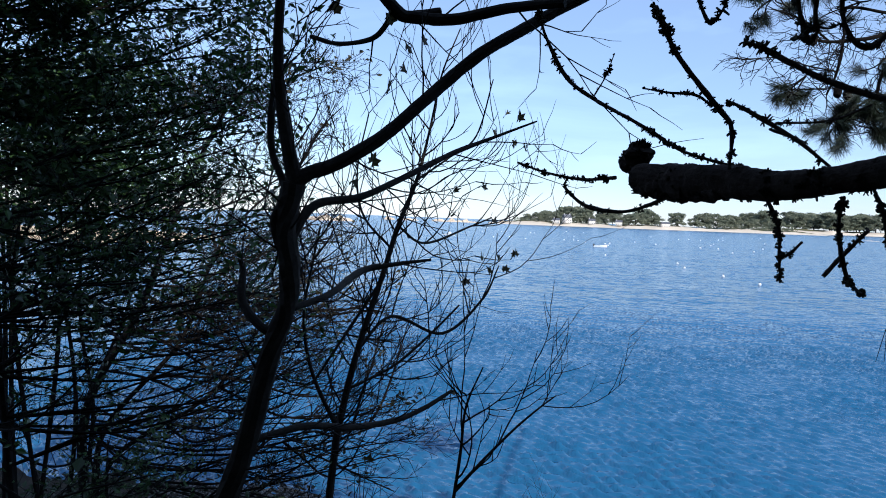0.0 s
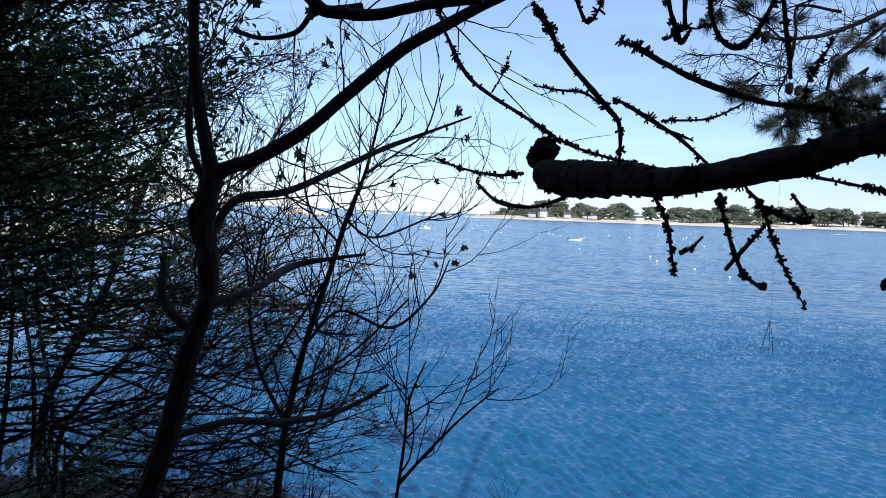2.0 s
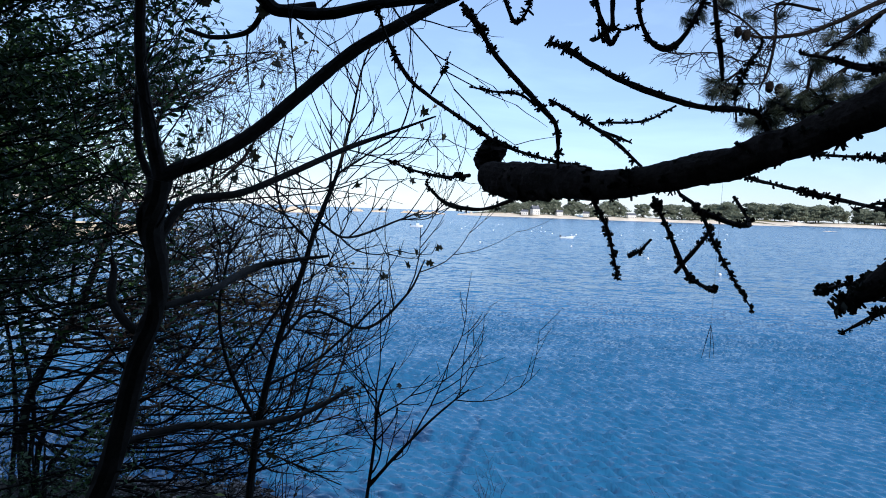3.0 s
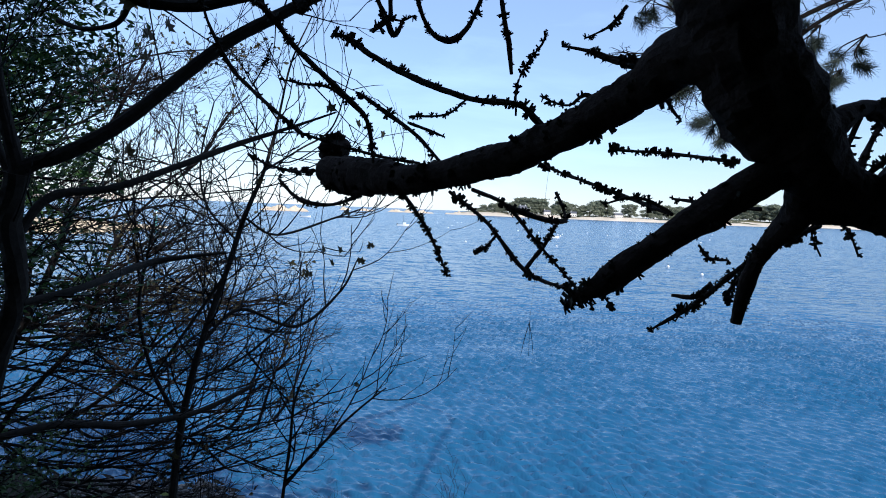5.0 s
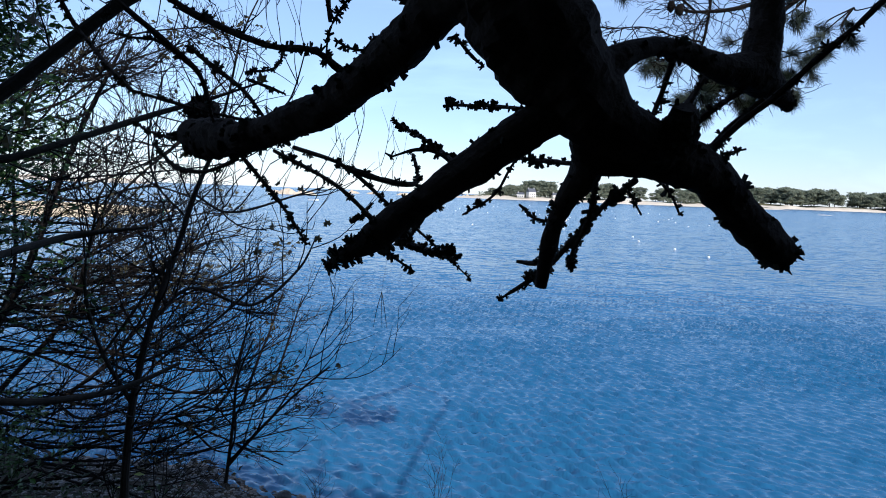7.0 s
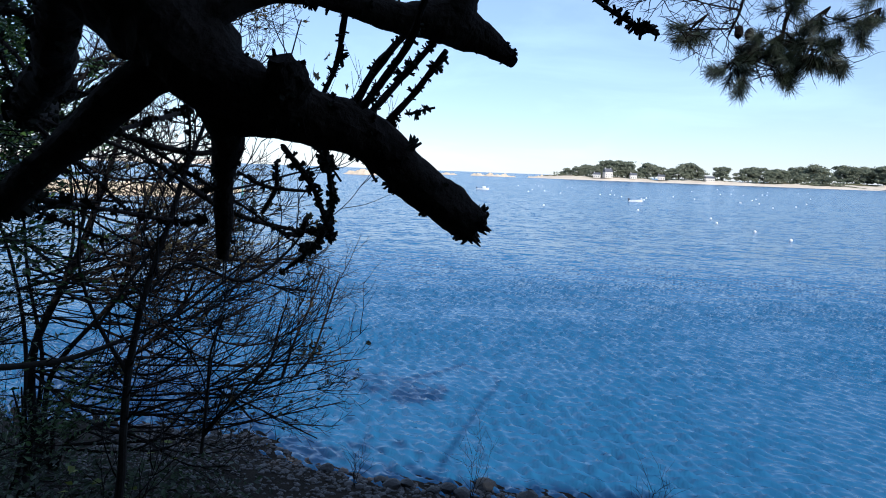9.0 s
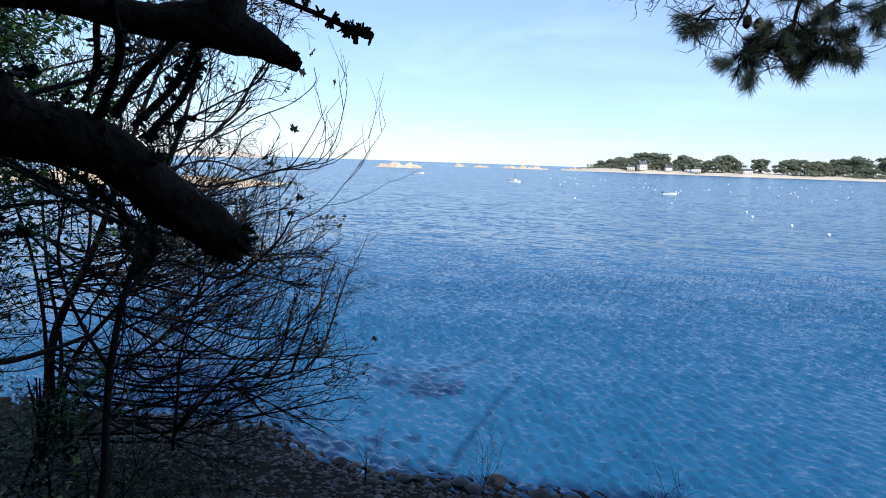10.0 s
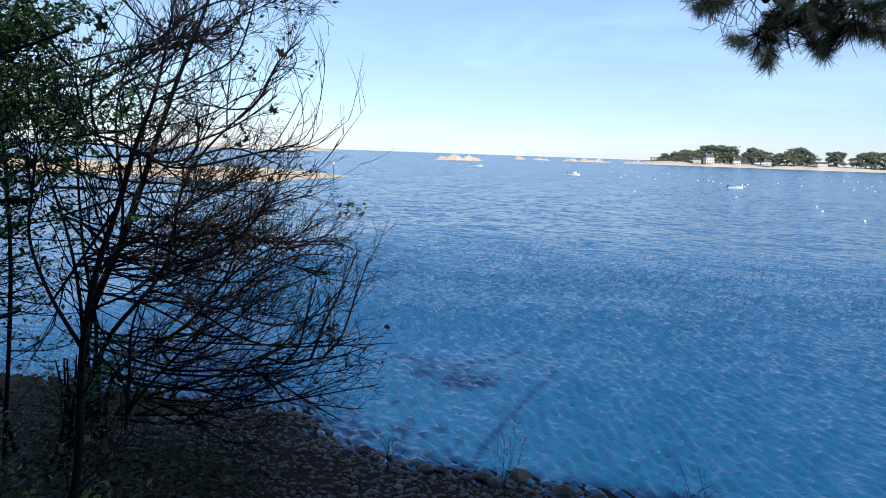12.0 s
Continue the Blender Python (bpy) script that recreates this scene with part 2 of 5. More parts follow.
def grow(rng, verts, faces, start, way, length, radius, levels, bend=0.35, lift=0.05, fork=3, sides=3, tips=None, spread=0.8, points=None):
    """A twig that wanders and forks into finer ones."""
    steps = max(3, int(length / 0.09))
    run = [(start, radius)]
    p, d = start.copy(), way.normalized()
    for i in range(steps):
        d = (d + Vector((rng.uniform(-1, 1), rng.uniform(-1, 1), rng.uniform(-1, 1) + lift * 3)) * bend * 0.45).normalized()
        p = p + d * length / steps
        run.append((p.copy(), radius * (1 - 0.6 * (i + 1) / steps)))
        if levels > 0 and i >= 1 and rng.random() < fork / steps:
            side = d.cross(Vector((rng.uniform(-1, 1), rng.uniform(-1, 1), rng.uniform(-1, 1)))).normalized()
            grow(rng, verts, faces, p.copy(), d + side * spread, length * rng.uniform(0.4, 0.7), radius * 0.7, levels - 1, bend, lift, fork, sides, tips, spread, points)
    tube(verts, faces, run, sides)
    if points is not None:
        points += [(q[0], d) for q in run[1:]]
    if tips is not None:
        tips.append((p, d))


def flakes(rng, verts, faces, run, count, size):
    """Crusts of lichen: small ragged lumps round a branch."""
    for _ in range(count):
        i = rng.randrange(len(run) - 1)
        t = rng.random()
        c = run[i][0].lerp(run[i + 1][0], t)
        thick = noise.noise(c * 16.0) + 0.5 * noise.noise(c * 45.0)
        if thick < 0.05 and rng.random() < 0.65:
            continue
        d = (run[i + 1][0] - run[i][0]).normalized()
        o = d.cross(Vector((rng.uniform(-1, 1), rng.uniform(-1, 1), rng.uniform(-1, 1)))).normalized()
        r = run[i][1]
        s = size * rng.uniform(0.35, 1.1) * (1.0 + 1.2 * max(0.0, thick))
        c = c + o * (r * 0.8)
        for _ in range(rng.randint(2, 5)):
            w = (o + Vector((rng.uniform(-1, 1), rng.uniform(-1, 1), rng.uniform(-1, 1))) * 0.9).normalized()
            e = w.cross(d + Vector((0.1, 0.2, 0.3)) * rng.random()).normalized()
            n = len(verts)
            tip = c + w * s
            verts += [tuple(c - e * s * 0.3), tuple(c + e * s * 0.3), tuple(tip + e * s * 0.25), tuple(tip - e * s * 0.22), tuple(c + d * s * 0.35), tuple(tip + d * s * 0.2)]
            faces += [(n, n + 1, n + 2, n + 3), (n + 1, n + 4, n + 5, n + 2), (n + 4, n, n + 3, n + 5)]



# ---- the shore ----
def shore_y(x):
    left = 0.1 * max(0.0, 0.8 - x) ** 1.9
    return max(9.0, 14.0 + min(left, 2.0) - 0.25 * max(0.0, x - 3.2))


def ground_z(x, y):
    s = shore_y(x) - y
    if s < 0:
        z = max(-3.0, 0.11 * s)
    elif s < 6.5:
        z = 0.1 * s + 0.008 * s * s
    else:
        t = min(1.0, (s - 6.5) / (shore_y(x) - 1.4 - 6.5))
        z = 0.988 + (5.2 - 0.988) * (t * t * (3 - 2 * t) * 0.5 + t * 0.5)
    if y < -1.2:
        z += 0.55 * (-1.2 - y)
    return z + 0.05 * noise.noise(Vector((x * 0.9, y * 0.9, 0))) + 0.02 * noise.noise(Vector((x * 4, y * 4, 3)))


def spaced(lo, hi, fine_lo, fine_hi, step, grow_by=1.25):
    out = list(np.arange(fine_lo, fine_hi, step))
    s = step
    a = fine_hi
    while a < hi:
        out.append(a)
        s *= grow_by
        a += s
    out.append(hi)
    s, a = step, fine_lo
    while a > lo:
        s *= grow_by
        a -= s
        out.insert(0, max(a, lo))
    return out


def sheet(name, xs, ys, height, material, label, category):
    verts = [(x, y, height(x, y)) for y in ys for x in xs]
    w = len(xs)
    faces = [(j * w + i, j * w + i + 1, (j + 1) * w + i + 1, (j + 1) * w + i) for j in range(len(ys) - 1) for i in range(w - 1)]
    return tagged(finish(name, verts, faces, material, smooth=True), label, category, kind="structure")


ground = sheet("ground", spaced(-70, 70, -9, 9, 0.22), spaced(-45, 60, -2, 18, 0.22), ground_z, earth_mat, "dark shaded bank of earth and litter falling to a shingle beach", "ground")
# wind ripples: trains of short waves running in over a wide fan of headings
wave_rng = random.Random(3)
TRAINS = []
for k in range(24):
    length = 0.2 * 1.04 ** k
    heading = radians(52.0) + wave_rng.gauss(0, 0.33)
    TRAINS.append((math.cos(heading) * 2 * math.pi / length, math.sin(heading) * 2 * math.pi / length, wave_rng.uniform(0, 6.28), 0.031 * length ** 0.8 * wave_rng.uniform(0.6, 1.3)))


def sea_z(x, y):
    if x < -18 or x > 34 or y < 8:
        return 0.0
    calm = max(0.0, min(1.0, (64.0 - y) / 34.0)) * min(1.0, (x + 18) / 3, (34 - x) / 3, y - 8)
    if calm == 0.0:
        return 0.0
    total = 0.0
    for kx, ky, p, h in TRAINS:
        total += h * (1 - 2 * abs(math.sin(0.5 * (kx * x + ky * y + p))) ** 1.3)
    return calm * total * (0.75 + 0.5 * noise.noise(Vector((x * 0.12, y * 0.2, 5))))


rows = [8.0]
while rows[-1] < 66:
    rows.append(rows[-1] + 0.036 * (rows[-1] / 14) ** 1.35)
while rows[-1] < 4900:
    rows.append(min(4900, rows[-1] * 1.2))
sea = sheet("water", spaced(-4800, 4800, -16, 30, 0.085, 1.5), rows, sea_z, water_mat, "blue rippled sea of a wide calm bay", "sea")


def stone_mesh(rng, name, flat=0.6):
    bm = bmesh.new()
    bmesh.ops.create_icosphere(bm, subdivisions=2, radius=1.0)
    k = rng.uniform(0, 50)
    for v in bm.verts:
        q = v.co.copy()
        v.co *= 1 + 0.35 * noise.noise(q * 0.9 + Vector((k, 0, 0))) + 0.12 * noise.noise(q * 2.5 + Vector((0, k, 0)))
        v.co.z *= flat
    me = bpy.data.meshes.new(name)
    bm.to_mesh(me)
    bm.free()
    return me


# ---- the broken pine ----
PINE_LIMBS = []
PINE_LIMBS.append(("trunk", [(1.846, 1.2, 7.286, 0.0982), (1.877, 1.2, 7.171, 0.0948), (1.917, 1.21, 7.075, 0.092), (1.97, 1.22, 6.992, 0.08), (2.034, 1.23, 6.926, 0.0631), (2.093, 1.24, 6.883, 0.0474), (2.175, 1.28, 6.852, 0.0426), (2.265, 1.33, 6.82, 0.0405), (2.339, 1.36, 6.762, 0.0376), (2.41, 1.39, 6.704, 0.0355), (2.447, 1.4, 6.674, 0.0306)]))
PINE_LIMBS.append(("limb", [(1.893, 1.15, 7.106, 0.0619), (1.802, 1.27, 7.1, 0.0513), (1.767, 1.32, 7.066, 0.0448), (1.729, 1.37, 7.034, 0.0411), (1.685, 1.42, 7.009, 0.0403), (1.638, 1.47, 6.982, 0.0394), (1.589, 1.54, 6.961, 0.0388), (1.533, 1.6, 6.937, 0.0404), (1.471, 1.65, 6.921, 0.0376), (1.405, 1.72, 6.902, 0.0364), (1.319, 1.8, 6.885, 0.0396), (1.253, 1.9, 6.887, 0.0434), (1.178, 2.02, 6.901, 0.0494), (1.095, 2.15, 6.907, 0.0508), (1.003, 2.28, 6.921, 0.0446)]))
PINE_LIMBS.append(("stump_knob", [(0.999, 2.4, 6.975, 0.0396), (1.014, 2.34, 7.009, 0.0463), (1.018, 2.32, 7.031, 0.0344)]))
PINE_LIMBS.append(("limb", [(2.031, 1.22, 6.938, 0.0491), (1.972, 1.23, 6.9, 0.0343), (1.894, 1.24, 6.846, 0.0311), (1.823, 1.25, 6.792, 0.0288), (1.75, 1.26, 6.737, 0.0273), (1.689, 1.265, 6.688, 0.0209), (1.646, 1.27, 6.661, 0.0105), (1.618, 1.271, 6.643, 0.0029)]))
PINE_LIMBS.append(("branch", [(2.046, 1.24, 6.91, 0.0364), (2.055, 1.3, 6.831, 0.0328), (2.031, 1.35, 6.772, 0.0202), (2.013, 1.38, 6.719, 0.0166), (2.005, 1.4, 6.66, 0.0148), (1.998, 1.41, 6.601, 0.0107)]))
PINE_LIMBS.append(("branch", [(2.043, 1.3, 6.835, 0.0289), (2.115, 1.28, 6.84, 0.0303), (2.195, 1.28, 6.845, 0.036)]))
PINE_LIMBS.append(("burr", [(2.18, 1.24, 6.865, 0.031), (2.183, 1.21, 6.904, 0.0248), (2.182, 1.2, 6.92, 0.0166)]))
PINE_LIMBS.append(("branch", [(2.047, 1.22, 6.969, 0.0267), (2.095, 1.24, 7.005, 0.0199), (2.155, 1.28, 7.027, 0.0159), (2.231, 1.34, 7.029, 0.0187), (2.309, 1.4, 7.017, 0.0279), (2.382, 1.45, 7.02, 0.0364), (2.456, 1.5, 6.993, 0.0223), (2.496, 1.53, 6.968, 0.0103)]))
PINE_LIMBS.append(("branch", [(2.388, 1.45, 7.01, 0.0343), (2.404, 1.46, 7.096, 0.0322), (2.409, 1.46, 7.18, 0.031), (2.391, 1.4, 7.291, 0.0284)]))
PINE_LIMBS.append(("branch", [(2.271, 1.32, 6.867, 0.0073), (2.311, 1.3, 6.912, 0.0065), (2.351, 1.26, 6.955, 0.0063), (2.377, 1.21, 6.996, 0.0054), (2.402, 1.16, 7.033, 0.0047), (2.419, 1.1, 7.07, 0.0044)]))
PINE_LIMBS.append(("branch", [(2.227, 1.42, 6.873, 0.0074), (2.268, 1.46, 6.958, 0.0076), (2.322, 1.5, 7.031, 0.0058)]))
PINE_LIMBS.append(("branch", [(2.249, 1.44, 6.859, 0.0069), (2.298, 1.48, 6.929, 0.0064), (2.362, 1.44, 6.986, 0.0055)]))
PINE_LIMBS.append(("branch", [(2.281, 1.42, 6.839, 0.0062), (2.334, 1.44, 6.905, 0.0062), (2.388, 1.4, 6.966, 0.0048)]))
PINE_LIMBS.append(("branch", [(2.217, 1.4, 7.03, 0.0054), (2.198, 1.42, 6.947, 0.0049), (2.175, 1.42, 6.894, 0.0043)]))
PINE_LIMBS.append(("branch", [(2.173, 1.44, 6.809, 0.0067), (2.142, 1.58, 6.753, 0.0067), (2.113, 1.7, 6.684, 0.0073), (2.052, 1.79, 6.59, 0.0068), (1.951, 1.835, 6.508, 0.0035)]))
PINE_LIMBS.append(("branch", [(2.098, 1.44, 6.801, 0.006), (2.112, 1.56, 6.732, 0.0059), (2.105, 1.7, 6.642, 0.0048), (2.112, 1.72, 6.611, 0.0025)]))
PINE_LIMBS.append(("branch", [(2.056, 1.7, 6.653, 0.0057), (2.031, 1.74, 6.615, 0.0066), (1.988, 1.78, 6.612, 0.0043)]))
PINE_LIMBS.append(("twig", [(1.979, 1.4, 6.929, 0.0039), (1.901, 1.62, 6.962, 0.0045), (1.802, 1.76, 6.978, 0.0033)]))
PINE_LIMBS.append(("twig", [(1.837, 1.36, 6.819, 0.005), (1.778, 1.7, 6.878, 0.0048), (1.713, 1.95, 6.927, 0.0046), (1.654, 2.07, 6.966, 0.0039)]))
PINE_LIMBS.append(("twig", [(1.827, 1.34, 6.822, 0.0043), (1.79, 1.36, 6.844, 0.0031), (1.753, 1.38, 6.848, 0.0032), (1.707, 1.386, 6.833, 0.002)]))
PINE_LIMBS.append(("twig", [(1.719, 1.3, 6.7, 0.0042), (1.748, 1.5, 6.667, 0.0042), (1.791, 1.65, 6.639, 0.0055), (1.826, 1.7, 6.644, 0.004)]))
PINE_LIMBS.append(("twig", [(1.695, 1.3, 6.686, 0.0024), (1.713, 1.38, 6.655, 0.0026), (1.756, 1.45, 6.616, 0.002)]))
PINE_LIMBS.append(("twig", [(1.957, 1.36, 6.865, 0.0031), (1.933, 1.42, 6.826, 0.0026), (1.906, 1.46, 6.772, 0.0027), (1.846, 1.5, 6.729, 0.0021)]))
PINE_LIMBS.append(("twig", [(2.048, 1.44, 6.837, 0.0047), (2.008, 1.55, 6.845, 0.0051), (1.949, 1.7, 6.859, 0.0032)]))
PINE_LIMBS.append(("twig", [(2.218, 1.42, 6.805, 0.0033), (2.245, 1.44, 6.779, 0.0027), (2.265, 1.45, 6.746, 0.002)]))
PINE_LIMBS.append(("twig", [(2.155, 1.44, 6.803, 0.002), (2.173, 1.46, 6.777, 0.002), (2.196, 1.47, 6.743, 0.002)]))
PINE_LIMBS.append(("twig", [(1.817, 1.4, 7.06, 0.0032), (1.845, 1.42, 7.032, 0.0033), (1.875, 1.45, 7.013, 0.002)]))
PINE_LIMBS.append(("twig", [(1.965, 1.55, 6.753, 0.0029), (2.008, 1.6, 6.723, 0.0038), (2.079, 1.66, 6.715, 0.0031)]))
PINE_LIMBS.append(("twig", [(2.323, 1.42, 6.862, 0.002), (2.349, 1.42, 6.87, 0.002), (2.37, 1.42, 6.875, 0.002)]))
PINE_LIMBS.append(("branch", [(1.255, 1.88, 6.876, 0.0057), (1.329, 1.942, 6.776, 0.0056), (1.368, 2.022, 6.7, 0.0045), (1.409, 2.103, 6.607, 0.0034)]))
PINE_LIMBS.append(("branch", [(1.402, 1.74, 6.855, 0.0050), (1.518, 1.992, 6.774, 0.0058), (1.654, 2.2, 6.627, 0.0077), (1.802, 2.397, 6.559, 0.0054), (1.861, 2.5, 6.556, 0.0032)]))
PINE_LIMBS.append(("branch", [(1.457, 1.7, 6.862, 0.0055), (1.554, 1.838, 6.828, 0.0053), (1.649, 1.975, 6.738, 0.0051), (1.756, 2.113, 6.638, 0.0040), (1.893, 2.25, 6.505, 0.0022)]))
PINE_LIMBS.append(("twig", [(1.679, 2.405, 6.61, 0.0075), (1.735, 2.38, 6.694, 0.0074), (1.766, 2.3, 6.776, 0.0059)]))
PINE_LIMBS.append(("twig", [(1.561, 1.83, 6.824, 0.0076), (1.652, 1.875, 6.797, 0.0078), (1.723, 1.92, 6.791, 0.008), (1.729, 1.965, 6.823, 0.0051), (1.713, 2.01, 6.872, 0.0052)]))
PINE_LIMBS.append(("twig", [(1.569, 2.33, 6.729, 0.0048), (1.536, 2.34, 6.689, 0.0048), (1.497, 2.35, 6.667, 0.011)]))
PINE_LIMBS.append(("branch", [(0.902, 1.7, 7.308, 0.0073), (0.944, 1.763, 7.27, 0.0083), (0.987, 1.8, 7.215, 0.0071), (1.065, 1.85, 7.145, 0.0073), (1.126, 1.88, 7.091, 0.0082), (1.171, 1.9, 7.04, 0.0062), (1.186, 1.95, 6.934, 0.0050)]))
PINE_LIMBS.append(("branch", [(1.596, 1.54, 7.005, 0.0079), (1.538, 1.5, 7.042, 0.0065), (1.436, 1.56, 7.06, 0.0068), (1.307, 1.61, 7.11, 0.0076), (1.202, 1.63, 7.164, 0.0071), (1.152, 1.66, 7.203, 0.0066), (1.109, 1.67, 7.221, 0.0036)]))
PINE_LIMBS.append(("branch", [(1.373, 1.76, 6.932, 0.0045), (1.305, 1.803, 7.003, 0.0052), (1.207, 1.837, 7.071, 0.0060), (1.148, 1.88, 7.115, 0.0034)]))
PINE_LIMBS.append(("branch", [(0.991, 1.9, 7.003, 0.0062), (0.912, 1.95, 7.062, 0.0057), (0.812, 2.05, 7.139, 0.0060), (0.731, 2.1, 7.214, 0.0068), (0.666, 2.1, 7.332, 0.0045), (0.637, 2.1, 7.417, 0.0038)]))
PINE_LIMBS.append(("twig", [(0.991, 1.9, 7.003, 0.0041), (1.077, 2.0, 6.983, 0.0043), (1.204, 2.05, 6.958, 0.0045), (1.31, 2.1, 6.947, 0.0045)]))
PINE_LIMBS.append(("twig", [(0.812, 2.05, 7.148, 0.0029), (0.844, 2.05, 7.208, 0.0022), (0.867, 2.05, 7.276, 0.0015)]))
PINE_LIMBS.append(("twig", [(1.11, 1.88, 7.098, 0.0041), (1.062, 1.88, 7.127, 0.0041), (0.993, 1.9, 7.136, 0.0034), (0.926, 1.92, 7.15, 0.0021)]))
PINE_LIMBS.append(("twig", [(1.279, 1.92, 7.046, 0.0041), (1.343, 1.92, 7.025, 0.0041), (1.384, 1.92, 7.01, 0.0021)]))
PINE_LIMBS.append(("twig", [(0.997, 1.68, 7.326, 0.0036), (1.027, 1.675, 7.264, 0.0048), (1.053, 1.67, 7.291, 0.0030), (1.064, 1.66, 7.329, 0.0024)]))
PINE_LIMBS.append(("branch", [(1.245, 1.6, 7.329, 0.0052), (1.247, 1.61, 7.279, 0.0058), (1.246, 1.61, 7.243, 0.0052), (1.214, 1.61, 7.215, 0.0035)]))
PINE_LIMBS.append(("twig", [(1.246, 1.61, 7.243, 0.0029), (1.277, 1.6, 7.236, 0.0023), (1.306, 1.6, 7.25, 0.0014)]))
PINE_LIMBS.append(("branch", [(0.941, 2.35, 6.925, 0.0068), (0.845, 2.5, 6.925, 0.0055), (0.726, 2.6, 6.952, 0.0047), (0.62, 2.7, 6.995, 0.0049)]))
PINE_LIMBS.append(("branch", [(1.148, 2.35, 6.88, 0.0085), (1.077, 2.4, 6.839, 0.0078), (1.0, 2.42, 6.812, 0.0062), (0.92, 2.45, 6.813, 0.0089), (0.848, 2.5, 6.838, 0.0073), (0.783, 2.52, 6.899, 0.0045)]))
PINE_LIMBS.append(("twig", [(1.289, 1.9, 7.06, 0.0034), (1.383, 1.8, 7.055, 0.0032), (1.434, 1.7, 7.081, 0.0024)]))
PINE_LIMBS.append(("branch", [(2.534, 1.0, 7.004, 0.0026), (2.587, 1.15, 7.002, 0.0027), (2.626, 1.22, 6.995, 0.0029), (2.665, 1.25, 6.981, 0.0037), (2.7, 1.25, 6.97, 0.0041)]))
PINE_LIMBS.append(("stump_knob", [(1.116, 2.1, 6.878, 0.0377), (1.049, 2.2, 6.885, 0.0341), (1.001, 2.27, 6.889, 0.0222)]))
PINE_LIMBS.append(("burr", [(1.181, 2.0, 6.885, 0.0391), (1.143, 2.05, 6.859, 0.0201), (1.115, 2.08, 6.852, 0.0085)]))
PINE_LIMBS.append(("branch", [(1.195, 1.6, 7.355, 0.0063), (1.212, 1.62, 7.299, 0.0064), (1.234, 1.64, 7.254, 0.0064), (1.255, 1.65, 7.216, 0.0074), (1.276, 1.65, 7.248, 0.0037)]))
PINE_LIMBS.append(("branch", [(1.302, 1.6, 7.359, 0.0054), (1.313, 1.62, 7.277, 0.0055), (1.345, 1.63, 7.219, 0.0055), (1.389, 1.64, 7.206, 0.0083), (1.43, 1.64, 7.242, 0.0055), (1.465, 1.62, 7.322, 0.0055)]))
PINE_LIMBS.append(("branch", [(1.494, 1.66, 7.388, 0.0056), (1.51, 1.67, 7.286, 0.0057), (1.526, 1.68, 7.223, 0.0066), (1.538, 1.68, 7.141, 0.0048)]))
PINE_LIMBS.append(("twig", [(1.545, 1.6, 7.032, 0.0027), (1.547, 1.62, 7.106, 0.0027), (1.574, 1.63, 7.164, 0.0032), (1.605, 1.64, 7.21, 0.0028), (1.609, 1.64, 7.236, 0.0018)]))
PINE_LIMBS.append(("branch", [(1.755, 1.36, 7.112, 0.0069), (1.719, 1.42, 7.127, 0.0080), (1.673, 1.45, 7.15, 0.0049), (1.624, 1.48, 7.165, 0.0025)]))
PINE_LIMBS.append(("twig", [(1.732, 1.38, 7.224, 0.0038), (1.71, 1.42, 7.195, 0.0032), (1.664, 1.45, 7.174, 0.0016)]))
PINE_LIMBS.append(("twig", [(1.701, 1.42, 7.037, 0.0057), (1.67, 1.44, 7.058, 0.0049), (1.645, 1.46, 7.04, 0.0029), (1.617, 1.47, 7.043, 0.0025), (1.582, 1.48, 7.059, 0.0017)]))
PINE_LIMBS.append(("twig", [(1.485, 1.65, 6.91, 0.0038), (1.447, 1.68, 6.876, 0.0029), (1.399, 1.7, 6.868, 0.0020)]))
SYCAMORE_LIMBS = []
SYCAMORE_LIMBS.append(("trunk", [(-0.619, 2.75, 5.274, 0.0579), (-0.539, 2.75, 5.573, 0.0498), (-0.46, 2.75, 5.821, 0.0477), (-0.369, 2.74, 6.188, 0.0434), (-0.3, 2.73, 6.394, 0.0393), (-0.296, 2.72, 6.547, 0.0446), (-0.317, 2.72, 6.709, 0.0445), (-0.285, 2.715, 6.883, 0.048)]))
SYCAMORE_LIMBS.append(("limb", [(-0.296, 2.715, 6.871, 0.0369), (-0.229, 2.72, 6.924, 0.0295), (-0.111, 2.76, 6.977, 0.0298), (0.064, 2.82, 7.1, 0.0284), (0.264, 2.9, 7.303, 0.027), (0.45, 2.95, 7.476, 0.0273), (0.642, 3.0, 7.604, 0.0256), (0.814, 3.05, 7.715, 0.0239), (1.039, 3.1, 7.838, 0.0222)]))
SYCAMORE_LIMBS.append(("limb", [(-0.281, 2.715, 6.894, 0.0332), (-0.313, 2.7, 7.052, 0.0275), (-0.34, 2.68, 7.229, 0.0236), (-0.347, 2.66, 7.404, 0.0215), (-0.337, 2.64, 7.597, 0.0195), (-0.311, 2.6, 7.842, 0.0174)]))
SYCAMORE_LIMBS.append(("branch", [(-0.324, 2.73, 6.871, 0.0167), (-0.388, 2.75, 7.009, 0.0149), (-0.397, 2.75, 7.171, 0.0149), (-0.375, 2.74, 7.354, 0.0111)]))
SYCAMORE_LIMBS.append(("branch", [(-0.285, 2.72, 6.825, 0.0148), (-0.352, 2.7, 6.765, 0.0147), (-0.355, 2.7, 6.684, 0.0147), (-0.313, 2.72, 6.546, 0.0149)]))
SYCAMORE_LIMBS.append(("branch", [(-0.347, 2.74, 6.248, 0.0188), (-0.435, 2.75, 6.297, 0.0189), (-0.52, 2.8, 6.387, 0.0192), (-0.536, 2.85, 6.504, 0.0137), (-0.55, 2.85, 6.552, 0.0098)]))
